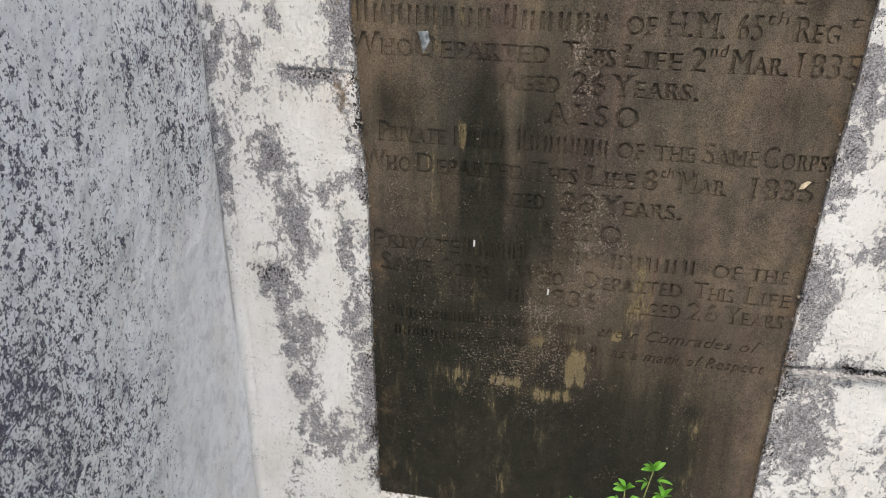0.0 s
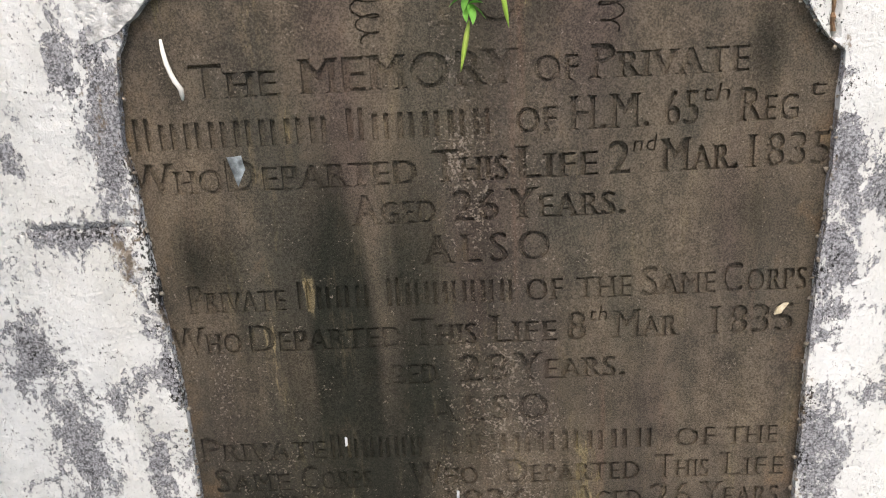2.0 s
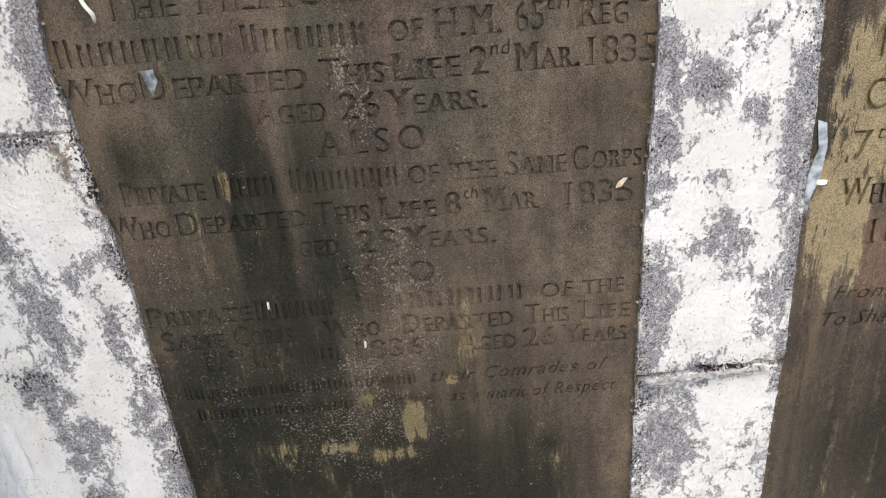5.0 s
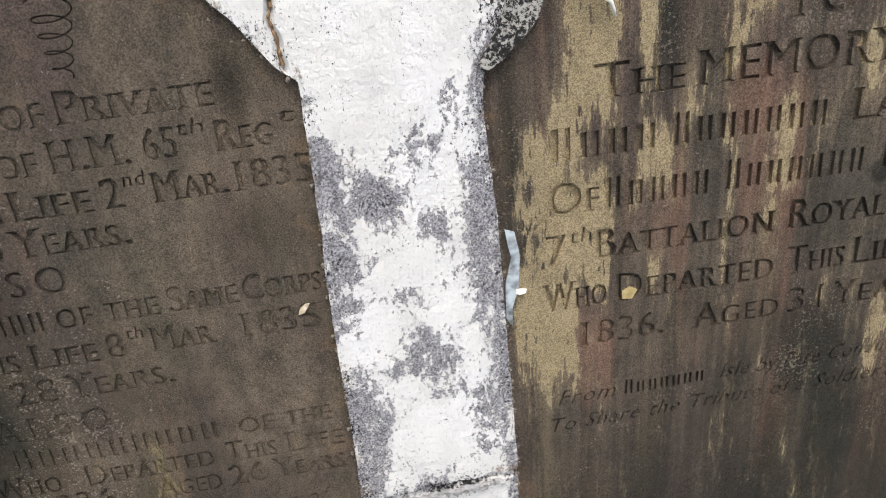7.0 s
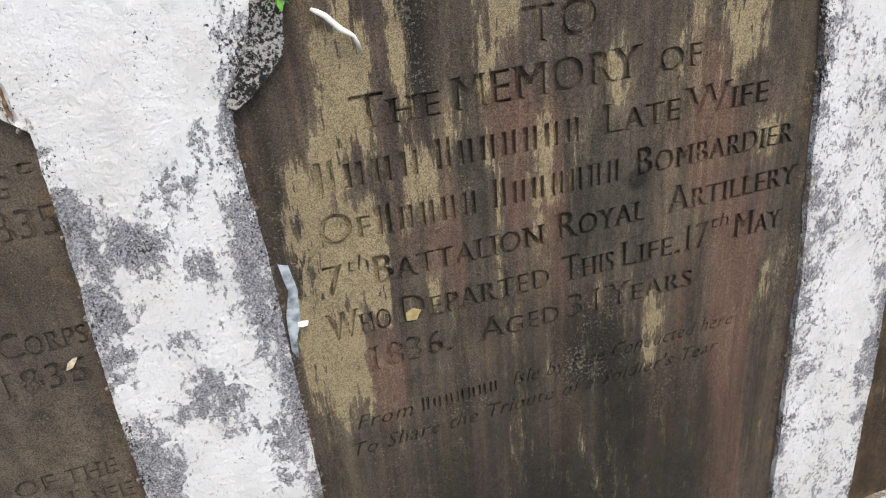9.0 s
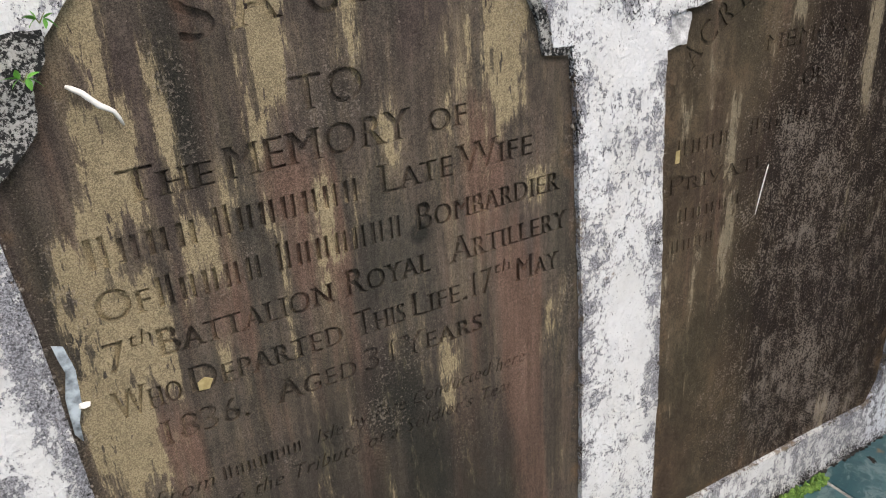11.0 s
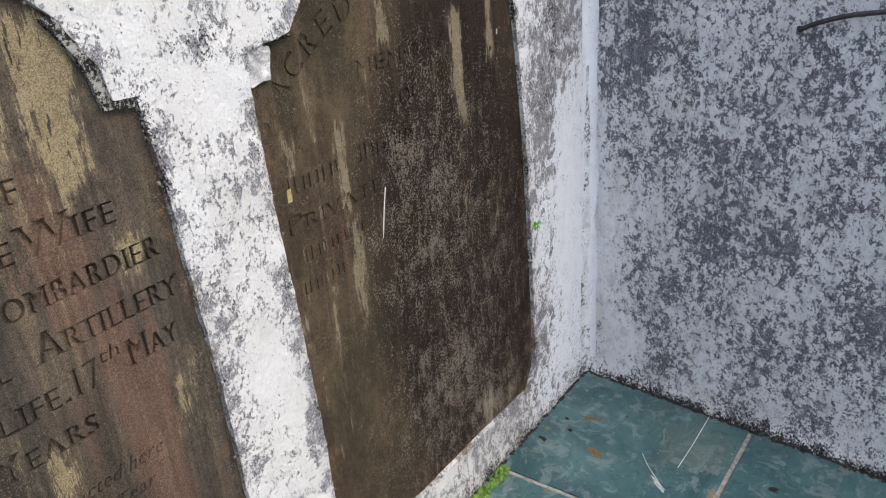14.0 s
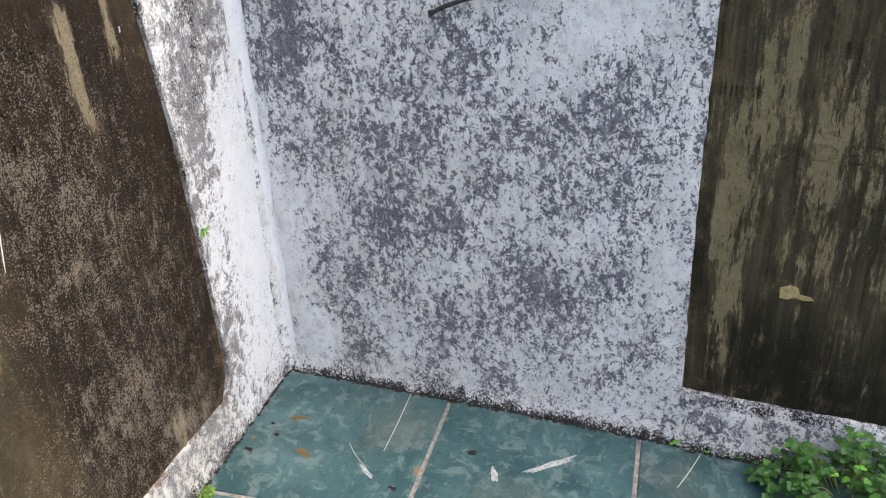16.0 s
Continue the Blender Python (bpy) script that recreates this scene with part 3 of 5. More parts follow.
def north_relief(x, z):
    """Trowelled unevenness, cracks and broken ledges of the tablet wall; minus is proud."""
    y = rough_plane(x, z, 1.0, 0.0011)
    if -1.80 < x < -1.60:
        line = 0.448 + 0.010 * noise.noise(Vector((x * 45, 0, 3))) + 0.05 * (x + 1.70)
        y += 0.012 * inside_band(z, line, 0.006)
        if z < line:
            y += 0.003
    if z > 0.93 and -1.83 < x < -1.76:
        y += 0.006 * inside_band(x, -1.803 - 0.05 * (z - 0.93) + 0.004 * noise.noise(Vector((z * 50, 2, 0))), 0.005)
    if -2.475 < x < -2.38:
        y += 0.003 * inside_band(z, 0.803 + 0.004 * noise.noise(Vector((x * 60, 1, 0))), 0.006)
    return y


# where the limewash has come off (plus) and where it holds (minus)
BARE_A = [(-2.441, 0.798, 0.065, 0.018, 0.8), (-2.42, 0.945, 0.016, 0.034, 0.7), (-2.391, 0.941, 0.02, 0.09, 0.6), (-2.479, 0.871, 0.016, 0.03, 0.8), (-2.400, 0.875, 0.022, 0.08, 0.5), (-2.560, 0.841, 0.03, 0.04, 0.6), (-2.521, 0.82, 0.018, 0.07, 0.6),
          (-2.495, 0.685, 0.042, 0.055, 0.75), (-2.432, 0.632, 0.028, 0.045, 0.55), (-2.470, 0.59, 0.032, 0.085, 0.75), (-2.398, 0.56, 0.026, 0.07, 0.6), (-2.406, 0.659, 0.04, 0.024, 0.55), (-2.512, 0.491, 0.055, 0.055, 0.75), (-2.484, 0.405, 0.055, 0.065, 0.7),
          (-2.482, 0.315, 0.045, 0.05, 0.65), (-2.446, 0.225, 0.07, 0.065, 0.65), (-2.395, 0.44, 0.026, 0.11, 0.6), (-2.380, 0.28, 0.02, 0.12, 0.6), (-2.396, 0.78, 0.015, 0.05, 0.4), (-2.56, 0.70, 0.02, 0.16, 0.35),
          (-2.44, 0.72, 0.05, 0.05, -0.5), (-2.44, 0.86, 0.04, 0.06, -0.5), (-2.55, 0.32, 0.05, 0.28, -0.7), (-2.42, 0.50, 0.025, 0.06, -0.45), (-2.43, 0.36, 0.03, 0.08, -0.4), (-2.545, 0.60, 0.03, 0.08, -0.5), (-2.45, 0.95, 0.025, 0.06, -0.4), (-2.38, 1.0, 0.05, 0.05, 0.5)]
BARE_B = [(-1.695, 0.928, 0.016, 0.010, 0.6), (-1.703, 0.851, 0.026, 0.045, 0.65), (-1.665, 0.890, 0.018, 0.030, 0.65), (-1.638, 0.88, 0.016, 0.07, 0.6), (-1.784, 0.839, 0.022, 0.05, 0.7), (-1.74, 0.806, 0.036, 0.032, 0.85), (-1.690, 0.766, 0.024, 0.028, 0.65),
          (-1.650, 0.745, 0.022, 0.12, 0.65), (-1.776, 0.75, 0.016, 0.09, 0.55), (-1.726, 0.700, 0.015, 0.022, 0.55), (-1.715, 0.630, 0.05, 0.045, 0.55), (-1.775, 0.565, 0.032, 0.07, 0.65), (-1.697, 0.585, 0.03, 0.025, 0.45), (-1.656, 0.535, 0.032, 0.065, 0.65),
          (-1.778, 0.479, 0.02, 0.04, 0.5), (-1.715, 0.448, 0.05, 0.025, 0.6), (-1.756, 0.350, 0.05, 0.12, 0.75), (-1.664, 0.34, 0.016, 0.06, 0.4), (-1.632, 0.64, 0.012, 0.12, 0.6), (-1.626, 0.962, 0.018, 0.06, 0.4),
          (-1.74, 0.97, 0.11, 0.13, -0.8), (-1.715, 0.735, 0.035, 0.035, -0.6), (-1.735, 0.88, 0.03, 0.04, -0.5), (-1.705, 0.53, 0.035, 0.045, -0.6), (-1.745, 0.655, 0.025, 0.04, -0.4), (-1.69, 0.67, 0.02, 0.035, -0.4), (-1.68, 0.40, 0.04, 0.05, -0.5), (-1.735, 0.595, 0.02, 0.02, -0.3)]
BARE_C = [(-0.93, 0.98, 0.06, 0.035, 0.22), (-0.925, 0.80, 0.045, 0.09, 0.25), (-0.885, 0.84, 0.025, 0.10, 0.22), (-0.959, 0.78, 0.03, 0.05, 0.25), (-0.982, 0.65, 0.028, 0.14, 0.28), (-0.90, 0.66, 0.03, 0.10, 0.19), (-0.97, 0.44, 0.03, 0.10, 0.25), (-0.862, 0.41, 0.025, 0.14, 0.25),
          (-0.934, 0.32, 0.035, 0.07, 0.22), (-0.93, 0.91, 0.06, 0.04, -0.5), (-0.93, 0.55, 0.035, 0.08, -0.55), (-0.90, 0.46, 0.02, 0.06, -0.4), (-0.19, 0.74, 0.07, 0.30, 0.6), (-0.12, 0.87, 0.13, 0.20, 0.6), (-0.16, 0.40, 0.02, 0.10, 0.3),
          (-0.20, 0.22, 0.05, 0.18, 0.45), (-0.07, 0.40, 0.08, 0.26, -0.5), (-0.45, 0.05, 0.5, 0.06, 0.35), (-2.0, 0.05, 0.6, 0.06, 0.3)]
BLACK_N = [(-2.52, 0.51, 0.05, 0.025, 0.7), (-2.44, 0.800, 0.055, 0.014, 0.7), (-2.495, 0.68, 0.03, 0.05, 0.35), (-2.37, 0.75, 0.015, 0.2, 0.3), (-2.37, 0.3, 0.02, 0.25, 0.35), (-1.735, 0.80, 0.032, 0.02, 0.75), (-1.703, 0.851, 0.026, 0.045, 0.25), (-1.71, 0.448, 0.10, 0.014, 0.9),
           (-1.62, 0.955, 0.03, 0.06, 0.7), (-1.803, 1.0, 0.010, 0.09, 0.45), (-0.15, 0.84, 0.12, 0.22, 0.5), (-0.02, 0.01, 0.12, 0.06, 1.0), (-0.4, 0.0, 0.8, 0.035, 0.9), (-1.79, 0.35, 0.02, 0.2, 0.35), (-0.945, 0.965, 0.06, 0.03, 0.35)]
EARTH_N = [(-2.395, 0.775, 0.022, 0.06, 0.6), (-2.40, 0.90, 0.02, 0.08, 0.35), (-1.80, 0.46, 0.03, 0.02, 0.5), (-1.64, 0.46, 0.03, 0.02, 0.6), (-0.96, 0.62, 0.03, 0.05, 0.3)]
BARE_E = [(0.10, 0.82, 0.14, 0.30, 0.25), (0.26, 0.62, 0.10, 0.16, 0.15), (0.40, 0.69, 0.14, 0.14, 0.15), (0.60, 0.60, 0.22, 0.16, 0.15), (0.33, 0.42, 0.2, 0.2, 0.15), (0.56, 0.30, 0.25, 0.16, 0.15),
          (0.20, 0.29, 0.12, 0.05, 0.2), (0.80, 0.62, 0.10, 0.2, 0.1), (0.03, 0.30, 0.09, 0.42, -0.35), (0.68, 0.86, 0.18, 0.13, -0.35), (0.60, 0.73, 0.08, 0.08, -0.25), (0.26, 0.53, 0.06, 0.08, -0.12),
          (0.07, 0.10, 0.12, 0.08, -0.3), (0.46, 0.47, 0.03, 0.10, -0.15), (0.80, 0.40, 0.08, 0.2, -0.08)]
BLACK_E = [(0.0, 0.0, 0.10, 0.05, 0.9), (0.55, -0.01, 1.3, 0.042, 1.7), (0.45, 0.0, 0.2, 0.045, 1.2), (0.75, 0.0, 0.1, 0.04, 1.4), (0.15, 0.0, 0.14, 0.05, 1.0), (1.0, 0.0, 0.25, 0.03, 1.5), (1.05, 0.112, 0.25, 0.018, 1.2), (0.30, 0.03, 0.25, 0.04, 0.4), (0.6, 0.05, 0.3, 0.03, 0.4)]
BARE_W = [(1.66, 0.86, 0.16, 0.32, 0.42), (1.66, 0.28, 0.13, 0.38, -0.9), (1.05, 0.55, 0.56, 1.1, 0.62), (1.66, 0.22, 0.16, 0.35, -0.4), (1.70, 0.45, 0.08, 0.22, -0.25), (1.52, 0.75, 0.16, 0.3, -0.06)]
BLACK_W = [(1.48, 0.15, 0.06, 0.25, 0.5), (1.35, 0.35, 0.2, 0.4, 0.25), (1.60, 0.75, 0.06, 0.25, 0.3)]
DARK_1 = [(-2.16, 0.73, 0.11, 0.16, 0.55), (-2.21, 0.74, 0.03, 0.11, 1.3), (-2.15, 0.62, 0.10, 0.22, 0.7), (-2.212, 0.64, 0.045, 0.25, 1.4), (-2.20, 0.54, 0.12, 0.34, 0.85), (-2.25, 0.30, 0.20, 0.36, 1.2), (-2.10, 0.25, 0.34, 0.26, 1.0), (-2.32, 0.76, 0.05, 0.08, 0.6), (-2.12, 0.68, 0.14, 0.24, 0.45), (-2.08, 0.40, 0.30, 0.20, 0.55), (-2.1, 0.2, 0.4, 0.2, 0.5), (-2.215, 0.72, 0.018, 0.13, 1.3), (-2.25, 0.68, 0.14, 0.22, 0.5), (-2.215, 0.66, 0.030, 0.20, 1.3), (-2.21, 0.60, 0.085, 0.24, 0.85), (-2.335, 0.765, 0.035, 0.07, 0.75), (-2.29, 0.70, 0.05, 0.12, 0.5), (-2.29, 0.60, 0.09, 0.12, 0.4), (-1.85, 0.925, 0.022, 0.05, 0.6), (-1.86, 0.79, 0.08, 0.045, 0.35), (-2.03, 0.98, 0.04, 0.07, 0.5), (-2.08, 0.985, 0.05, 0.09, 0.35),
          (-2.22, 0.30, 0.16, 0.30, 0.75), (-2.14, 0.34, 0.07, 0.04, 0.9), (-1.908, 0.345, 0.045, 0.035, 0.7), (-2.2, 0.22, 0.14, 0.12, 0.8), (-2.2, 0.25, 0.35, 0.5, 0.5), (-1.9, 0.2, 0.2, 0.25, 0.35), (-2.07, 0.70, 0.03, 0.12, 0.35)]
OCHRE_1 = [(-2.066, 0.396, 0.026, 0.040, 0.95), (-2.128, 0.434, 0.014, 0.014, 0.95), (-2.023, 0.456, 0.012, 0.010, 1.0), (-2.17, 0.362, 0.03, 0.012, 0.8), (-2.10, 0.345, 0.06, 0.016, 0.55), (-2.240, 0.732, 0.008, 0.026, 1.3), (-2.24, 0.36, 0.04, 0.03, 0.5), (-1.998, 0.53, 0.030, 0.16, 0.42)]
PALE_1 = [(-2.098, 0.84, 0.035, 0.13, 1.0), (-2.07, 0.60, 0.07, 0.18, 0.95), (-2.12, 0.47, 0.07, 0.16, 0.9), (-2.335, 0.65, 0.035, 0.05, 0.8), (-2.3, 0.92, 0.05, 0.04, 0.55), (-2.3, 0.5, 0.08, 0.3, 0.5), (-2.15, 0.4, 0.13, 0.10, 0.9), (-2.2, 0.36, 0.06, 0.05, 0.9), (-2.04, 0.83, 0.06, 0.12, 0.35), (-1.83, 0.80, 0.02, 0.09, 0.3)]
DARK_2 = [(-1.47, 0.33, 0.20, 0.24, 0.7), (-1.40, 0.62, 0.08, 0.06, 0.4), (-1.32, 0.30, 0.42, 0.34, 0.75), (-1.30, 0.58, 0.10, 0.09, 0.6), (-1.46, 0.42, 0.10, 0.16, 0.4), (-1.284, 0.54, 0.07, 0.12, 0.85), (-1.38, 0.50, 0.045, 0.16, 0.75), (-1.25, 0.40, 0.10, 0.24, 0.8), (-1.468, 0.95, 0.030, 0.13, 0.9), (-1.49, 0.87, 0.025, 0.08, 0.5), (-1.612, 0.80, 0.026, 0.35, 0.5), (-1.24, 0.88, 0.2, 0.10, 0.1), (-1.235, 0.754, 0.014, 0.018, 1.5), (-1.425, 0.92, 0.02, 0.1, 0.4), (-1.29, 0.71, 0.03, 0.06, 0.4), (-1.155, 0.56, 0.02, 0.14, 0.5), (-1.05, 0.87, 0.02, 0.08, 0.35)]
OCHRE_2 = slabs([(-1.553, -1.522, 0.83, 1.10, 0.81), (-1.558, -1.512, 0.835, 0.955, 0.85), (-1.575, -1.540, 0.80, 0.87, 0.74), (-1.604, -1.578, 0.55, 0.845, 0.81), (-1.580, -1.522, 0.665, 0.80, 0.85), (-1.612, -1.560, 0.575, 0.70, 0.78), (-1.570, -1.548, 0.56, 0.68, 0.8),
                 (-1.494, -1.474, 0.88, 1.0, 0.62), (-1.404, -1.360, 0.905, 1.10, 0.81), (-1.136, -1.084, 0.855, 1.02, 0.78), (-1.128, -1.098, 0.84, 0.93, 0.9), (-1.488, -1.456, 0.775, 0.835, 0.75), (-1.482, -1.458, 0.64, 0.70, 0.55), (-1.358, -1.328, 0.73, 0.84, 0.62),
                 (-1.217, -1.192, 0.515, 0.60, 0.62), (-1.068, -1.040, 0.54, 0.62, 0.62), (-1.312, -1.280, 0.955, 1.10, 0.7), (-1.277, -1.255, 0.85, 0.90, 0.6), (-1.216, -1.188, 0.80, 0.87, 0.5), (-1.10, -1.05, 0.772, 0.786, 0.7), (-1.45, -1.43, 0.82, 0.88, 0.5), (-1.188, -1.172, 0.93, 1.05, 0.6), (-1.50, -1.10, 0.70, 0.86, 0.14)])
PALE_2 = [(-1.32, 0.92, 0.07, 0.06, 0.95), (-1.47, 0.95, 0.03, 0.10, 0.9), (-1.27, 0.60, 0.10, 0.06, 0.7), (-1.30, 0.53, 0.06, 0.05, 0.9), (-1.18, 0.45, 0.05, 0.05, 0.9), (-1.61, 0.75, 0.04, 0.3, 0.55), (-1.08, 0.98, 0.05, 0.06, 0.9), (-1.02, 0.6, 0.02, 0.4, 0.6), (-1.45, 0.78, 0.06, 0.05, 0.5), (-1.5, 0.50, 0.10, 0.05, 0.6)]
RUST_2 = [(-1.10, 0.56, 0.05, 0.24, 1.1), (-1.085, 0.35, 0.05, 0.30, 0.9), (-1.326, 0.46, 0.035, 0.14, 0.7), (-1.37, 0.84, 0.07, 0.05, 0.6), (-1.532, 0.60, 0.04, 0.09, 0.7), (-1.30, 0.62, 0.16, 0.12, 0.3), (-1.35, 0.76, 0.06, 0.10, 0.55), (-1.47, 0.73, 0.05, 0.10, 0.4), (-1.13, 0.80, 0.08, 0.12, 0.5), (-1.20, 0.45, 0.03, 0.2, 0.5)]
DARK_3 = [(-0.46, 0.52, 0.27, 0.66, 1.5), (-0.50, 0.50, 0.30, 0.60, 0.6), (-0.50, 0.50, 0.20, 0.35, 0.9), (-0.48, 0.56, 0.20, 0.42, 1.1), (-0.27, 0.40, 0.055, 0.50, 1.0), (-0.45, 0.25, 0.22, 0.20, 0.7), (-0.62, 0.83, 0.07, 0.07, 0.5)]
OCHRE_3 = slabs([(-0.743, -0.731, 0.70, 0.81, 0.95), (-0.732, -0.718, 0.585, 0.675, 0.95), (-0.729, -0.719, 0.50, 0.585, 0.6), (-0.829, -0.819, 0.775, 0.812, 0.9), (-0.832, -0.820, 0.62, 0.69, 0.6), (-0.456, -0.437, 0.765, 0.90, 0.95), (-0.627, -0.613, 0.915, 1.05, 0.9),
                 (-0.355, -0.345, 0.85, 0.92, 0.8), (-0.415, -0.395, 0.145, 0.185, 0.7), (-0.86, -0.75, 0.30, 0.90, 0.12), (-0.50, -0.30, 0.10, 0.16, 0.22)])
PALE_3 = [(-0.54, 0.62, 0.24, 0.40, 1.15), (-0.42, 0.45, 0.26, 0.45, 0.95), (-0.5, 0.28, 0.28, 0.28, 1.25), (-0.4, 0.15, 0.2, 0.12, 1.4), (-0.60, 0.72, 0.09, 0.14, 1.3), (-0.40, 0.75, 0.14, 0.2, 0.8)]
DARK_4 = [(1.05, 0.22, 0.3, 0.22, 0.8), (0.895, 0.40, 0.03, 0.35, 0.7), (1.02, 0.68, 0.03, 0.25, 0.6), (1.2, 0.5, 0.06, 0.35, 0.6), (1.03, 0.40, 0.08, 0.07, 0.6), (1.15, 0.6, 0.5, 0.9, 0.5), (1.1, 0.15, 0.4, 0.14, 0.9)]
OCHRE_4 = [(0.94, 0.52, 0.05, 0.42, 0.72), (1.00, 0.74, 0.035, 0.24, 0.7), (1.08, 0.62, 0.045, 0.32, 0.7), (0.95, 0.80, 0.05, 0.14, 0.4), (1.043, 0.365, 0.02, 0.018, 1.2), (1.1, 0.65, 0.4, 0.5, 0.36)]
NOTHING = spots([])

cracks = []
for i in range(60):
    x = -1.80 + 0.20 * i / 59
    for d in (-0.006, -0.002, 0.002, 0.006):
        cracks.append((x, 0.448 + 0.010 * noise.noise(Vector((x * 45, 0, 3))) + 0.05 * (x + 1.70) + d))
    z = 0.93 + 0.15 * i / 59
    for d in (-0.005, 0.0, 0.005):
        cracks.append((-1.803 - 0.05 * (z - 0.93) + 0.004 * noise.noise(Vector((z * 50, 2, 0))) + d, z))
    x = -2.475 + 0.09 * i / 59
    for d in (-0.006, 0.0, 0.006):
        cracks.append((x, 0.803 + 0.004 * noise.noise(Vector((x * 60, 1, 0))) + d))

def bluish(x, z):
    """Skylight's blue cast towards the corner, painted into the white."""
    return min(1.0, max(0.0, (x + 0.30) / 0.10))


holes = [ragged(o, 0.006, 0.0014, s) for o, s in ((T1, 1), (T2, 2), (T3, 3))]
v, f = sheet([(WEST_X - 0.02, -0.05), (0.05, -0.05), (0.05, WALL_TOP), (WEST_X - 0.02, WALL_TOP)], holes, 0.012, north_relief, None, 0.07, cracks)
wall_north = mesh_object("wall_north", v, f, M_NORTH, smooth=False)
carry(wall_north, bare=both(spots(BARE_A + BARE_B + BARE_C), rim(holes, 0.035, 0.45, 1.0)), mould=both(spots(BLACK_N), rim(holes, 0.022, 0.55, 2.0)), earth=both(spots(EARTH_N), rim(holes, 0.012, 0.42, 3.0)), sky_tint=bluish)
tagged(wall_north, "flaking whitewashed plaster wall with bare grey cement patches round the tablets", "wall", kind="structure")

hole4 = ragged(T4, 0.01, 0.0022, 4)
v, f = sheet([(0.0, -0.05), (1.76, -0.05), (1.76, WALL_TOP), (0.0, WALL_TOP)], [hole4], 0.013, lambda x, z: rough_plane(x, z, 5.0, 0.0012) - (0.010 * min(1.0, (x - 0.84) / 0.12) * max(0.0, 1 - z / 0.115) ** 0.5 if x > 0.84 and z < 0.115 else 0.0) - 0.010 * max(0.0, 1 - z / 0.05) ** 2, None, 0.07)
wall_east = mesh_object("wall_east", v, f, M_EAST)
wall_east.matrix_world = EAST
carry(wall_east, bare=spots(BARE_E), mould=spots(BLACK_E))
tagged(wall_east, "bluish white plaster wall blotched with dark grey mould", "wall", kind="structure")
v, f = sheet([(0.0, -0.05), (1.75, -0.05), (1.75, WALL_TOP), (0.0, WALL_TOP)], [], 0.014, lambda x, z: rough_plane(x, z, 8.0, 0.0014), None, 0.07)
wall_west = mesh_object("wall_west", v, f, M_WEST)
wall_west.matrix_world = WEST
carry(wall_west, bare=spots(BARE_W), mould=spots(BLACK_W))
tagged(wall_west, "rough plaster wall blackened by mould over bluish whitewash", "wall", kind="structure")


def corner_coat(name, at, a, b, r, material, seed, bare, label):
    """Limewash swept round an inner corner: from r along the way a to r along the way b."""
    n, m = 7, 120
    verts, faces = [], []
    for j in range(m + 1):
        z = WALL_TOP * j / m
        w = r * (1 + 0.35 * noise.noise(Vector((seed, 0, z * 9))))
        for i in range(n):
            t = i / (n - 1)
            q = Vector(a) * (w * (1 - t) ** 2) + Vector(b) * (w * t * t)
            inward = (Vector(a) + Vector(b)).normalized()
            q += inward * (0.0012 + 0.0010 * noise.noise(Vector((t * 3, seed, z * 40))))
            verts.append((at[0] + q.x, at[1] + q.y, z))
    for j in range(m):
        for i in range(n - 1):
            p = j * n + i
            faces.append((p, p + 1, p + n + 1, p + n))
    ob = carry(mesh_object(name, verts, faces, material, smooth=True), bare=lambda x, z: bare(z) + 0.25 * noise.noise(Vector((x * 30, seed, z * 12))), mould=lambda x, z: 0.7 * max(0.0, 1 - z / 0.07), sky_tint=bluish)
    return tagged(ob, label, "wall", kind="structure")


corner_coat("trim_corner_east", (0, 0), (-1, 0), (-0.0995, -0.995), 0.024, M_NORTH, 3.0, lambda z: -0.35, "thick whitewash rounded into the corner of two walls")
corner_coat("trim_corner_west", (WEST_X, 0), (1, 0), (0, -1), 0.014, M_NORTH, 6.0, lambda z: min(0.4, max(-0.4, (z - 0.56) * 5)), "thick whitewash rounded into the corner of two walls")


# plain masonry behind the plaster, so that nothing is seen through
def block(name, x0, x1, y0, y1, z0, z1, m, matrix=None):
    vs = [(x, y, z) for z in (z0, z1) for x, y in ((x0, y0), (x1, y0), (x1, y1), (x0, y1))]
    fs = [(3, 2, 1, 0), (4, 5, 6, 7), (0, 1, 5, 4), (1, 2, 6, 5), (2, 3, 7, 6), (3, 0, 4, 7)]
    ob = mesh_object(name, vs, fs, m)
    if matrix is not None:
        ob.matrix_world = matrix
    return ob


for nm, m, args in (("wall_north_core", None, (WEST_X - 0.3, 0.3, 0.072, 0.30)), ("wall_east_core", EAST, (-0.05, 1.76, 0.072, 0.30)), ("wall_west_core", WEST, (0.0, 1.82, 0.072, 0.30))):
    core = block(nm, args[0], args[1], args[2], args[3], -0.05, WALL_TOP - 0.004, M_CEMENT, m)
    tagged(core, "grey cement masonry behind the whitewashed plaster", "wall", kind="structure")


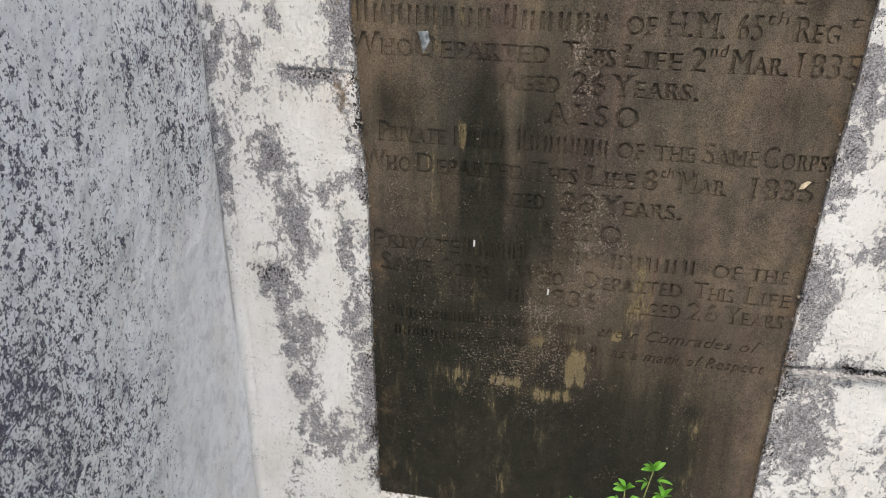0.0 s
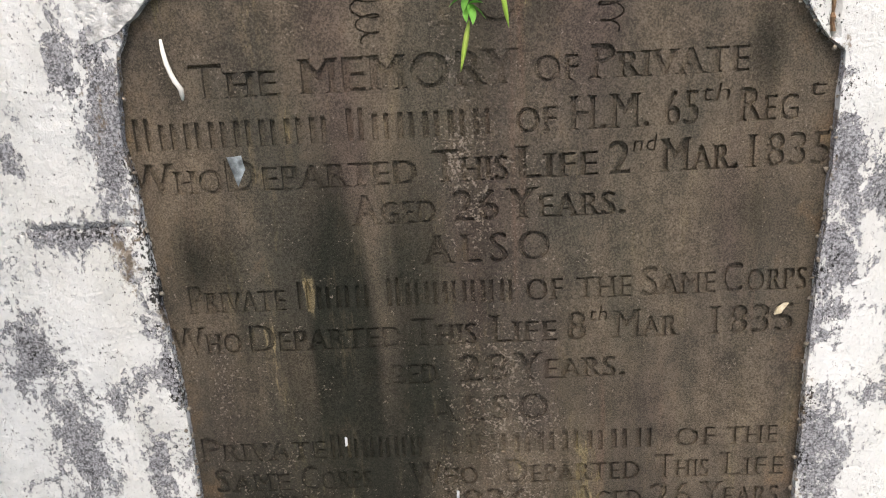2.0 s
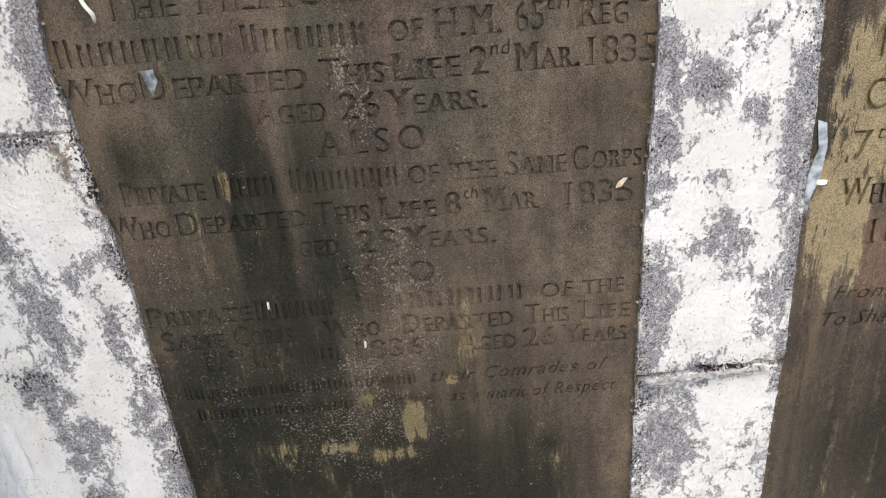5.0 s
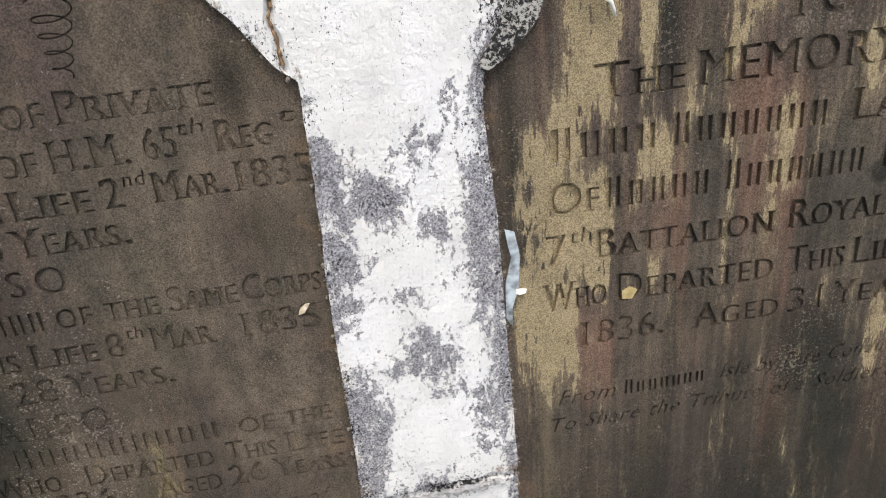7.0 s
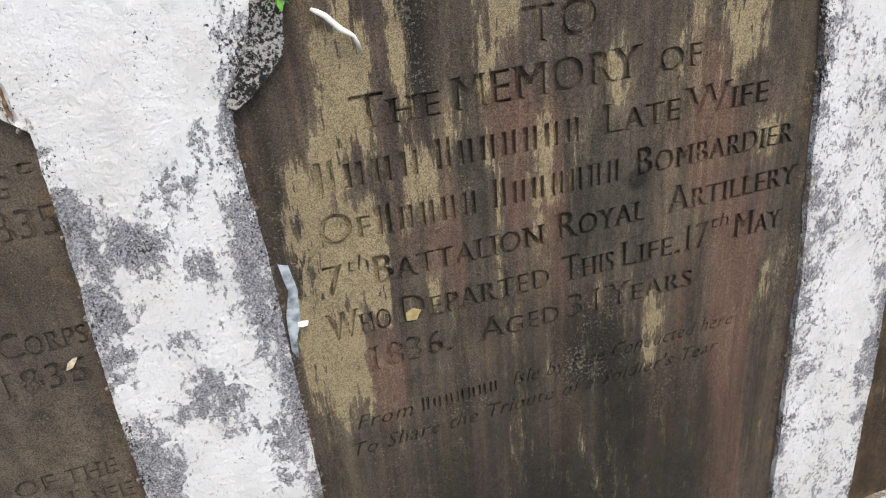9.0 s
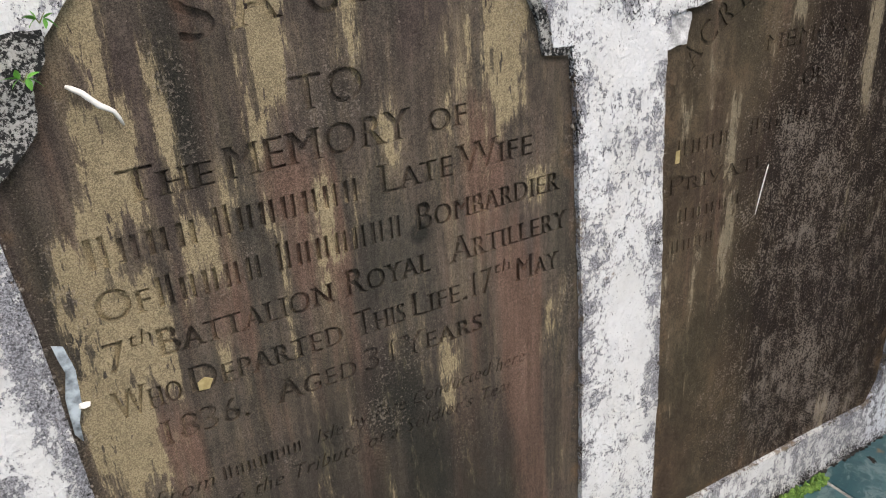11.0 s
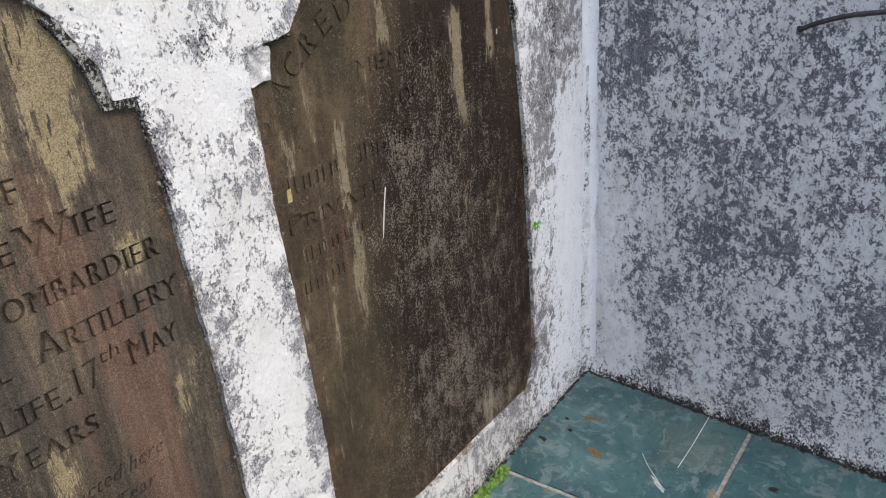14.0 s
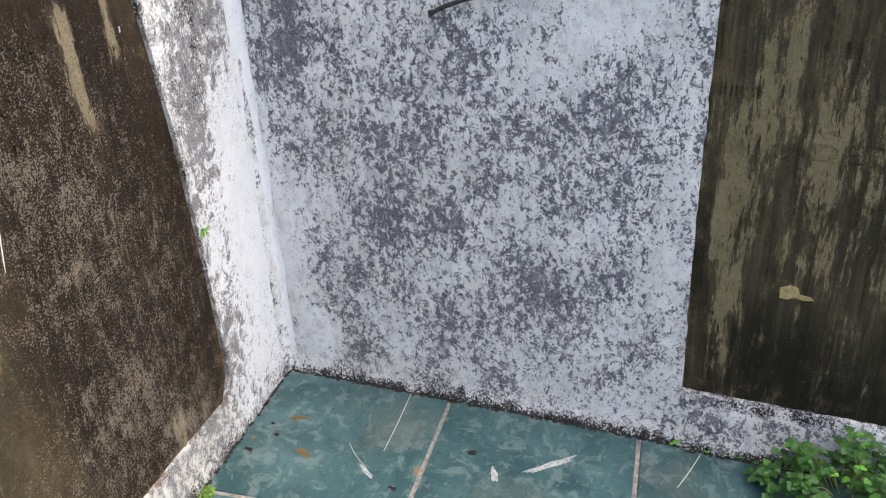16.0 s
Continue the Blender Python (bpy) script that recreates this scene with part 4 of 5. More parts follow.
# ---- the tablets ----
def tablet(name, outline, polys, material, label, seed, sink, dark, ochre, pale, face=0.009, matrix=None, rust=()):
    cx, cz = sum(p[0] for p in outline) / len(outline), sum(p[1] for p in outline) / len(outline)
    wide = [(cx + (x - cx) * 1.045, cz + (z - cz) * 1.03) for x, z in outline]
    def worn(x, z):
        n = noise.noise(Vector((x * 9, seed, z * 9))) + 0.5 * noise.noise(Vector((x * 27, seed + 5, z * 27)))
        return sink * min(1.25, max(0.3, 0.95 + 0.5 * n - 0.25 * min(1.0, stained(x, z))))

    stained = spots(dark)
    v, f, cut = sheet(wide, polys, 0.008, lambda x, z: face + rough_plane(x, z, seed, 0.0005), worn, 0.068)
    # the islands inside round letters go with their letter
    root = {}

    def find(a):
        while root.setdefault(a, a) != a:
            root[a] = a = root[root[a]]
        return a

    def gather(quads):
        root.clear()
        for q in quads:
            for a in q[1:]:
                root[find(a)] = find(q[0])
        out = {}
        for q in quads:
            out.setdefault(find(q[0]), []).append(q)
        return sorted(out.values(), key=len)

    slab = gather(f)
    f, cut = slab[-1], list(cut) + [q for g in slab[:-1] for q in g]
    edge = [ragged(outline, 0.012, 0.0, 0)]
    yellow = spots(ochre) if isinstance(ochre, list) else ochre
    grimy, soil = both(spots(dark), rim(edge, 0.012, 0.25, seed)), rim(edge, 0.045, 0.42, seed + 3)
    ob = carry(mesh_object(name, v, f, material), dark=grimy, ochre=yellow, pale=spots(pale), rust=spots(rust), earth=soil)
    fields = dict(dark=spots(dark), ochre=yellow, pale=spots(pale), rust=spots(rust), earth=NOTHING)
    for quads in gather(cut):
        used = sorted({a for q in quads for a in q})
        at = {a: n for n, a in enumerate(used)}
        carry(mesh_object("carved_letter", [v[a] for a in used], [tuple(at[a] for a in q) for q in quads], material, ob), **fields)
    if matrix is not None:
        ob.matrix_world = matrix
    return tagged(ob, label, "memorial tablet", "memorial tablets in the walls")


P1 = written(T1_LINES) + flourish(-2.172, 0.945, 0.06, 1) + flourish(-1.972, 0.945, 0.06, -1)
P2 = written(T2_LINES) + arched(SACRED_2, 0.050)
P3 = written(T3_LINES) + arched(SACRED_3, 0.034)
tablet("memorial_tablet", T1, P1, M_T1, "dark brown carved stone tablet with many lettered lines, black stains", 21.0, 0.0038, DARK_1, OCHRE_1, PALE_1)
tablet("memorial_tablet", T2, P2, M_T2, "brown carved stone tablet streaked with ochre and reddish runs", 22.0, 0.0058, DARK_2, OCHRE_2, PALE_2, rust=RUST_2)
tablet("memorial_tablet", T3, P3, M_T3, "blackened stone tablet with worn lettering and pale lichen flecks", 23.0, 0.0023, DARK_3, OCHRE_3, PALE_3)
tablet("memorial_tablet", T4, written(T4_LINES), M_T4, "green-black streaked stone tablet in the mouldy side wall", 24.0, 0.0018, DARK_4, OCHRE_4, [], 0.014, EAST)


# ---- floor ----
floor = block("floor", WEST_X - 0.05, 0.08, SOUTH - 0.05, 0.06, -0.06, -0.0035, M_GROUT)
tagged(floor, "teal marbled ceramic tile floor with pale grout joints", "floor", kind="structure")
ground = mesh_object("ground", [(-3000, -3000, -0.045), (3000, -3000, -0.045), (3000, 3000, -0.045), (-3000, 3000, -0.045)], [(0, 1, 2, 3)], M_SOIL)
tagged(ground, "dark earth with short grass round the enclosure", "ground", kind="structure")


def tile_mesh(w, d):
    bm = bmesh.new()
    bmesh.ops.create_cube(bm, size=1.0, matrix=Matrix.Translation((0, 0, -0.005)) @ Matrix.Diagonal((w, d, 0.010, 1)))
    bmesh.ops.bevel(bm, geom=[e for e in bm.edges if all(q.co.z > -0.001 for q in e.verts)], offset=0.0015, segments=1, affect="EDGES")
    me = bpy.data.meshes.new("tile")
    bm.to_mesh(me)
    bm.free()
    me.materials.append(M_TILE)
    return me


TILE = 0.405
full_tile = tile_mesh(TILE - 0.009, TILE - 0.009)
rng = random.Random(3)
for i in range(7):
    for j in range(5):
        x, y = -TILE * (i + 0.5) - 0.004, -TILE * (j + 0.5) + 0.002
        if x - TILE / 2 < WEST_X - 0.3:
            continue
        t = new("tile", full_tile)
        t.parent = floor
        t.matrix_world = pose(x, y, rng.uniform(-0.0008, 0.0004), rng.uniform(-0.1, 0.1), rng.uniform(-0.1, 0.1), rng.uniform(-0.25, 0.25))


# ---- small things ----
def tube(points, radii, sides=6):
    """A tapered tube through points; vertices and faces."""
    verts, faces = [], []
    pts = [Vector(p) for p in points]
    for i, p in enumerate(pts):
        d = (pts[min(i + 1, len(pts) - 1)] - pts[max(i - 1, 0)]).normalized()
        u = d.cross(Vector((0.31, 0.72, 0.62))).normalized()
        w = d.cross(u)
        for k in range(sides):
            a = math.tau * k / sides
            verts.append(p + radii[i] * (math.cos(a) * u + math.sin(a) * w))
    for i in range(len(pts) - 1):
        for k in range(sides):
            a, b = i * sides + k, i * sides + (k + 1) % sides
            faces.append((a, b, b + sides, a + sides))
    faces.append(tuple(range(sides))[::-1])
    faces.append(tuple(range((len(pts) - 1) * sides, len(pts) * sides)))
    return verts, faces


def bend(points, n, wob=0.0, seed=0.0):
    """Points along a smooth line through the given ones."""
    pts = [Vector(p) for p in points]
    out = []
    for i in range(n):
        t = i / (n - 1) * (len(pts) - 1)
        k = min(int(t), len(pts) - 2)
        f = t - k
        p0, p1, p2, p3 = pts[max(k - 1, 0)], pts[k], pts[k + 1], pts[min(k + 2, len(pts) - 1)]
        p = 0.5 * (2 * p1 + (p2 - p0) * f + (2 * p0 - 5 * p1 + 4 * p2 - p3) * f * f + (3 * p1 - p0 - 3 * p2 + p3) * f ** 3)
        out.append(p + wob * Vector((noise.noise(Vector((i * 0.5, seed, 0))), noise.noise(Vector((0, i * 0.5, seed))), noise.noise(Vector((seed, 0, i * 0.5))))))
    return out


def leaf_mesh(name, material, lobes, length=1.0, width=0.6, fold=0.25, droop=0.2):
    """A leaf blade along +y, folded at its midrib; lobes notch the rim."""
    n = 9
    verts, faces = [], []
    for i in range(n):
        t = i / (n - 1)
        w = width * 0.5 * math.sin(math.pi * min(1.0, t ** 0.75)) ** 0.8 * (1 + 0.22 * lobes * math.sin(t * math.pi * 5)) + 0.004
        z = -droop * t * t
        verts += [(-w, length * t, z + fold * w), (-w * 0.5, length * t, z + fold * w * 0.35), (0, length * t, z), (w * 0.5, length * t, z + fold * w * 0.35), (w, length * t, z + fold * w)]
    for i in range(n - 1):
        for k in range(4):
            a = i * 5 + k
            faces.append((a, a + 1, a + 6, a + 5))
    me = bpy.data.meshes.new(name)
    me.from_pydata(verts, [], faces)
    me.polygons.foreach_set("use_smooth", [True] * len(me.polygons))
    me.materials.append(material)
    return me


LEAFLET = leaf_mesh("leaf", M_LEAF_LIGHT, 0.0, 1.0, 0.52, 0.3, 0.25)
LOBED = leaf_mesh("leaf", M_LEAF, 0.8, 1.0, 1.05, 0.15, 0.22)
LOBED_LIGHT = leaf_mesh("leaf", M_LEAF_LIGHT, 0.8, 1.0, 1.0, 0.15, 0.2)


def add_leaf(plant, mesh, at, way, size, twist=0.0):
    ob = new("leaf", mesh)
    ob.parent = plant
    way = Vector(way).normalized()
    q = way.to_track_quat("Y", "Z").to_matrix().to_4x4()
    ob.matrix_parent_inverse = plant.matrix_world.inverted()
    ob.matrix_basis = Matrix.Translation(Vector(at)) @ q @ pose(0, 0, 0, 0, twist, 0) @ Matrix.Diagonal((size, size, size, 1))
    return ob


def empty(name, at, label, category, group="", kind=""):
    ob = new(name)
    ob.matrix_world = Matrix.Translation(at)
    bpy.context.view_layer.update()
    return tagged(ob, label, category, group, kind)


def own(parent, ob):
    """Puts a part built in world coordinates under its thing."""
    ob.parent = parent
    ob.matrix_parent_inverse = parent.matrix_world.inverted()
    return ob


def stem(plant, points, r0, r1, material=None, name="stem"):
    pts = bend(points, 10)
    v, f = tube(pts, [r0 + (r1 - r0) * i / 9 for i in range(10)])
    return own(plant, mesh_object(name, v, f, material or M_STEM, smooth=True))


def sprig(plant, at, way, size, rng, leaflets=5, mesh=None):
    """A fan of leaflets round one point."""
    way = Vector(way).normalized()
    side = way.cross(Vector((0, -1, 0.2))).normalized()
    for i in range(leaflets):
        a = (i - (leaflets - 1) / 2) * (2.0 / max(1, leaflets - 1))
        d = way * math.cos(a) + side * math.sin(a) + Vector((0, rng.uniform(-0.35, 0.1), rng.uniform(-0.1, 0.2)))
        ob = add_leaf(plant, mesh or LEAFLET, at, d, size * (1 - 0.25 * abs(a)) * rng.uniform(0.85, 1.1), rng.uniform(-35, 35))


rng = random.Random(11)
# hanging weed on the first tablet, rooted in the joint above it
weed = empty("wall_weed", (-2.07, 0.0, 1.135), "bright green weed with pale pods hanging over the tablet", "plant")
stem(weed, [(-2.07, 0.005, 1.135), (-2.062, -0.030, 1.08), (-2.078, -0.036, 1.02), (-2.088, -0.03, 0.975)], 0.0012, 0.0007)
stem(weed, [(-2.064, -0.030, 1.07), (-2.050, -0.034, 1.02), (-2.060, -0.03, 0.99)], 0.0010, 0.0006)
for at, way in (((-2.078, -0.036, 1.010), (-0.7, 0, 0.3)), ((-2.084, -0.034, 0.990), (0.9, -0.1, 0.2)), ((-2.088, -0.032, 0.978), (-0.9, -0.1, -0.1)), ((-2.088, -0.032, 0.972), (0.5, -0.2, -0.6)), ((-2.070, -0.034, 1.02), (0.8, 0, 0.5)), ((-2.055, -0.034, 1.01), (0.6, 0, 0.1))):
    sprig(weed, at, way, 0.017, rng, 4)
for a, b in (((-2.088, -0.03, 0.960), (-2.096, -0.026, 0.922)), ((-2.064, -0.03, 0.988), (-2.058, -0.026, 0.953))):
    pod = [Vector(a).lerp(Vector(b), i / 7) for i in range(8)]
    v, f = tube(pod, [0.0004, 0.0016, 0.0021, 0.0022, 0.0021, 0.0017, 0.0010, 0.0002], 6)
    own(weed, tagged(mesh_object("pod", v, f, M_POD, smooth=True), "slim yellow-green pod"))

# weed at the foot of the first tablet
weed = empty("floor_weed", (-1.985, -0.03, 0.0), "small bright green weed growing at the tablet's foot", "plant")
for tip in ((-1.950, -0.042, 0.278), (-1.985, -0.04, 0.235), (-2.055, -0.035, 0.185), (-1.930, -0.037, 0.225)):
    stem(weed, [(-1.985, -0.03, 0.0), ((-1.985 + tip[0]) / 2, -0.04, tip[2] * 0.55), tip], 0.0016, 0.0008)
    sprig(weed, tip, (rng.uniform(-0.4, 0.4), -0.1, 1), 0.024, rng, 5)
    sprig(weed, (tip[0] + 0.008, tip[1], tip[2] - 0.02), (1, -0.2, 0.3), 0.020, rng, 3)
    sprig(weed, (tip[0] - 0.006, tip[1], tip[2] - 0.025), (-1, -0.2, 0.3), 0.020, rng, 3)

# tiny weeds in the joints of the wall
for at, size, n, label in (((-1.585, -0.006, 0.992), 0.013, 4, "tiny green weed in the tablet's upper joint"), ((-1.562, -0.004, 1.035), 0.012, 4, "tiny green weed in the tablet's upper joint"), ((-0.247, -0.004, 0.474), 0.014, 6, "tiny green weed at the tablet's edge"), ((-1.885, -0.004, 1.03), 0.016, 4, "small green weed above the tablet's shoulder")):
    weed = empty("joint_weed", at, label, "plant", "weeds in the wall joints")
    for k in range(2):
        stem(weed, [at, (at[0] + 0.004 * (k * 2 - 1), -0.012, at[2] + 0.008)], 0.0006, 0.0004)
        sprig(weed, (at[0] + 0.003 * (k * 2 - 1), -0.012, at[2] + 0.004), (k * 2 - 1, -0.3, 0.5 - k), size, rng, n // 2 + 1)

# leafy clump on the floor by the side wall
clump = empty("leafy_clump", (-0.16, -1.19, 0.0), "leafy green weed clump growing between tiles and wall", "plant")
for i in range(190):
    a, r = rng.uniform(0, math.tau), 0.15 * math.sqrt(rng.random())
    x, y = -0.165 + 0.55 * r * math.cos(a), -1.19 + 1.2 * r * math.sin(a)
    x = min(x, -0.135 + 0.1 * (y + 1.19))
    h = rng.uniform(0.15, 1.0) * 0.135 * max(0.12, 1.0 - (r / 0.16) ** 2)
    tip = Vector((x, y, max(0.012, h)))
    root = Vector((-0.16 + 0.3 * (x + 0.16), -1.19 + 0.4 * (y + 1.19), 0.0))
    if i % 4 == 0:
        stem(clump, [root, root.lerp(tip, 0.5) + Vector((0, 0, 0.012)), tip], 0.0011, 0.0007)
    for k in range(3):
        d = Vector((math.cos(a + 2.1 * k) - 0.25, math.sin(a + 2.1 * k), rng.uniform(-0.15, 0.3)))
        add_leaf(clump, LOBED if rng.random() < 0.85 else LOBED_LIGHT, tip + Vector((rng.uniform(-0.004, 0.004), rng.uniform(-0.004, 0.004), 0)), d, rng.uniform(0.011, 0.019), rng.uniform(-25, 25))
grass = empty("grass_stalk", (-0.118, -1.185, 0.0), "thin dry grass stalk with an orange-brown seed head", "plant")
stem(grass, [(-0.118, -1.185, 0.0), (-0.112, -1.180, 0.08), (-0.088, -1.195, 0.15), (-0.062, -1.213, 0.222)], 0.0012, 0.0007)
v, f = tube(bend([(-0.062, -1.213, 0.222), (-0.055, -1.222, 0.240), (-0.046, -1.236, 0.262)], 7), [0.001, 0.004, 0.0055, 0.006, 0.005, 0.003, 0.0008])
own(grass, tagged(mesh_object("seed_head", v, f, M_DRY, smooth=True), "orange-brown seed head"))
for at, n in (((-0.098, -0.875, 0.0), 5), ((-0.102, -0.93, 0.0), 4), ((-0.106, -0.985, 0.0), 7), ((-0.109, -1.02, 0.0), 5)):
    weed = empty("tile_weed", at, "tiny yellow-green weed in the floor's edge", "plant", "weeds along the floor's edge")
    stem(weed, [at, (at[0] - 0.003, at[1], 0.010)], 0.0008, 0.0005)
    for k in range(n):
        ob = add_leaf(weed, LOBED_LIGHT, (at[0] + rng.uniform(-0.008, 0.004), at[1] + rng.uniform(-0.014, 0.014), rng.uniform(0.004, 0.014)), (rng.uniform(-1, 0.3), rng.uniform(-1, 1), rng.uniform(0.0, 0.5)), rng.uniform(0.007, 0.012))


def lumps(name, places, material, label, category, seed):
    """One mesh of many rough little clods."""
    verts, faces = [], []
    r2 = random.Random(seed)
    ico = bmesh.new()
    bmesh.ops.create_icosphere(ico, subdivisions=1, radius=1.0)
    base = [q.co.copy() for q in ico.verts]
    tri = [[q.index for q in p.verts] for p in ico.faces]
    ico.free()
    for x, y, z, sx, sy, sz in places:
        n = len(verts)
        for q in base:
            g = 1 + 0.35 * r2.uniform(-1, 1)
            verts.append((x + q.x * sx * g, y + q.y * sy * g, z + q.z * sz * g))
        faces += [[n + a for a in t] for t in tri]
    return tagged(mesh_object(name, verts, faces, material, smooth=False), label, category, kind="stuff")


lumps("edge_dirt", [(-0.1 * s - 0.009 - 0.007 * rng.random() ** 2 - (0.008 if s > 0.9 else 0), -s, 0.0005, rng.uniform(0.001, 0.0035), rng.uniform(0.001, 0.006), rng.uniform(0.0008, 0.003)) for s in [rng.uniform(0.01, 1.3) for _ in range(420)]],
      M_DIRT, "black crumbly dirt along the foot of the mouldy wall", "dirt", 1)
lumps("edge_dirt", [(-s, -0.002 - 0.005 * rng.random(), 0.0, rng.uniform(0.003, 0.008), rng.uniform(0.002, 0.005), rng.uniform(0.002, 0.004)) for s in [rng.uniform(0.0, 1.0) ** 1.6 for _ in range(110)]],
      M_DIRT, "dark dirt along the foot of the tablet wall", "dirt", 2)
lumps("moss_tuft", [(-s, -0.010 - 0.02 * rng.random(), 0.004, rng.uniform(0.003, 0.007), rng.uniform(0.003, 0.007), rng.uniform(0.004, 0.010)) for s in [rng.uniform(0.40, 0.56) for _ in range(110)]],
      M_MOSS, "green moss in the corner of floor and wall", "moss", 3)
lumps("cement_crumbs", [(-1.795 + 0.155 * u, -0.001, 0.445 + 0.05 * (-0.10 + 0.155 * u) - 0.008 * rng.random(), rng.uniform(0.002, 0.006), 0.003, rng.uniform(0.0015, 0.004)) for u in [rng.random() for _ in range(90)]],
      M_CEMENT, "crumbled grey cement along a crack in the plaster", "rubble", 4)


def patch(name, outline, y0, y1, material, label, category, seed, rough=0.003):
    """A rough slab of cement on the wall."""
    loop = ragged(outline, 0.006, rough, seed)
    v, f = sheet(loop, [], 0.006, lambda x, z: y0 + rough_plane(x, z, seed, 0.0024), None, y1)
    return tagged(mesh_object(name, v, f, material), label, category)


patch("cement_patch", [(-0.884, 0.903), (-0.842, 0.905), (-0.834, 0.944), (-0.860, 0.950), (-0.884, 0.948)], 0.0025, 0.020, M_LUMP, "rough grey cement lump on the tablet's shoulder", "cement patch", 31)
patch("cement_patch", [(-2.392, 0.955), (-2.368, 0.962), (-2.345, 0.985), (-2.332, 0.999), (-2.35, 1.03), (-2.40, 1.03)], -0.003, 0.020, M_LUMP, "rough grey cement lump on the first tablet's shoulder", "cement patch", 32)


patch("cement_patch", [(-1.592, 1.030), (-1.562, 1.030), (-1.566, 1.008), (-1.578, 0.985), (-1.586, 0.948), (-1.606, 0.928), (-1.632, 0.908), (-1.641, 0.914), (-1.634, 0.926), (-1.615, 0.962)], -0.0025, 0.020, M_POROUS, "blackened porous cement on the streaked tablet's shoulder", "cement patch", 33)
patch("cement_patch", [(-1.024, 0.936), (-1.050, 0.938), (-1.058, 0.975), (-1.089, 1.026), (-1.101, 1.022), (-1.071, 0.968), (-1.063, 0.926), (-1.028, 0.922)], 0.0035, 0.020, M_POROUS, "dark cement ledge on the streaked tablet's shoulder", "cement patch", 34, 0.002)
rng = random.Random(91)
crumbs = []
for loop in holes:
    for x, z in loop:
        for _ in range(2):
            if rng.random() < 0.55 + 0.6 * noise.noise(Vector((x * 14, 3.0, z * 14))):
                r = 0.0007 + 0.0017 * rng.random() ** 2
                crumbs.append((x + rng.uniform(-0.003, 0.003), rng.uniform(0.0005, 0.0075), z + rng.uniform(-0.004, 0.004), r, r, r * rng.uniform(0.7, 1.3)))
lumps("mortar_crumbs", crumbs, M_CRUMB, "brown and grey mortar crumbs along the tablets' edges", "rubble", 6)


def sliver(name, outline, y, thick, material, label, category, seed, matrix=None, lift=None):
    """A thin flake lying on a wall, curled a little."""
    loop = ragged(outline, 0.003, 0.0006, seed)
    v, f = sheet(loop, [], 0.003, lambda x, z: y - thick - (lift or 0.0008) * abs(noise.noise(Vector((x * 90, seed, z * 90)))), None, y)
    ob = mesh_object(name, v, f, material)
    if matrix is not None:
        ob.matrix_world = matrix
    return tagged(ob, label, category)


sliver("dry_leaf", [(-1.830, 0.694), (-1.824, 0.695), (-1.818, 0.704), (-1.822, 0.704), (-1.828, 0.700)], 0.008, 0.0008, M_FLAKE, "small pale dry leaf stuck on the tablet", "leaf", 41, None, 0.003)
sliver("paint_chip", [(-2.297, 0.858), (-2.285, 0.859), (-2.283, 0.847), (-2.290, 0.832), (-2.294, 0.845)], 0.009, 0.0006, M_SPLASH, "pale grey paint chip stuck on the tablet", "paint chip", 42)
sliver("paint_chip", [(-1.505, 0.652), (-1.494, 0.651), (-1.489, 0.661), (-1.497, 0.666), (-1.505, 0.662)], 0.009, 0.0008, M_DRY, "beige flake stuck on the tablet's lettering", "paint chip", 43)
sliver("paint_chip", [(-0.842, 0.744), (-0.834, 0.744), (-0.834, 0.762), (-0.841, 0.761)], 0.009, 0.0006, M_DRY, "ochre flake stuck on the tablet", "paint chip", 44)
sliver("paint_splash", [(-1.624, 0.752), (-1.614, 0.748), (-1.610, 0.720), (-1.613, 0.684), (-1.620, 0.664), (-1.621, 0.641), (-1.627, 0.652), (-1.626, 0.694), (-1.619, 0.720)], 0.008, 0.0006, M_SPLASH, "bluish white paint splash on the tablet's edge", "paint splash", 45)
sliver("paint_chip", [(1.030, 0.352), (1.044, 0.350), (1.052, 0.356), (1.068, 0.352), (1.086, 0.354), (1.080, 0.360), (1.062, 0.362), (1.058, 0.374), (1.046, 0.379), (1.030, 0.372)], 0.0135, 0.0010, M_DRY, "yellowish crust stuck on the dark tablet", "paint chip", 47, EAST, 0.003)
lumps("paint_blob", [(-1.611, 0.005, 0.682, 0.005, 0.003, 0.0035)], M_STRAW, "white blob of paint on the tablet's edge", "paint blob", 5)
for at in ((-2.221, 0.580), (-2.118, 0.517), (-0.325, 0.862)):
    sliver("paint_chip", [(at[0] - 0.0015, at[1] - 0.005), (at[0] + 0.001, at[1] - 0.004), (at[0] + 0.0015, at[1] + 0.004), (at[0] - 0.001, at[1] + 0.005)], 0.009, 0.0006, M_PAINT, "tiny white fleck of paint on the tablet", "paint chip", at[1])


def twig(name, points, radii, material, label, category, matrix=None):
    pts = bend(points, len(radii), 0.0004, points[0][0])
    v, f = tube(pts, radii, 7)
    ob = mesh_object(name, v, f, material, smooth=True)
    if matrix is not None:
        ob.matrix_world = matrix
    return tagged(ob, label, category)


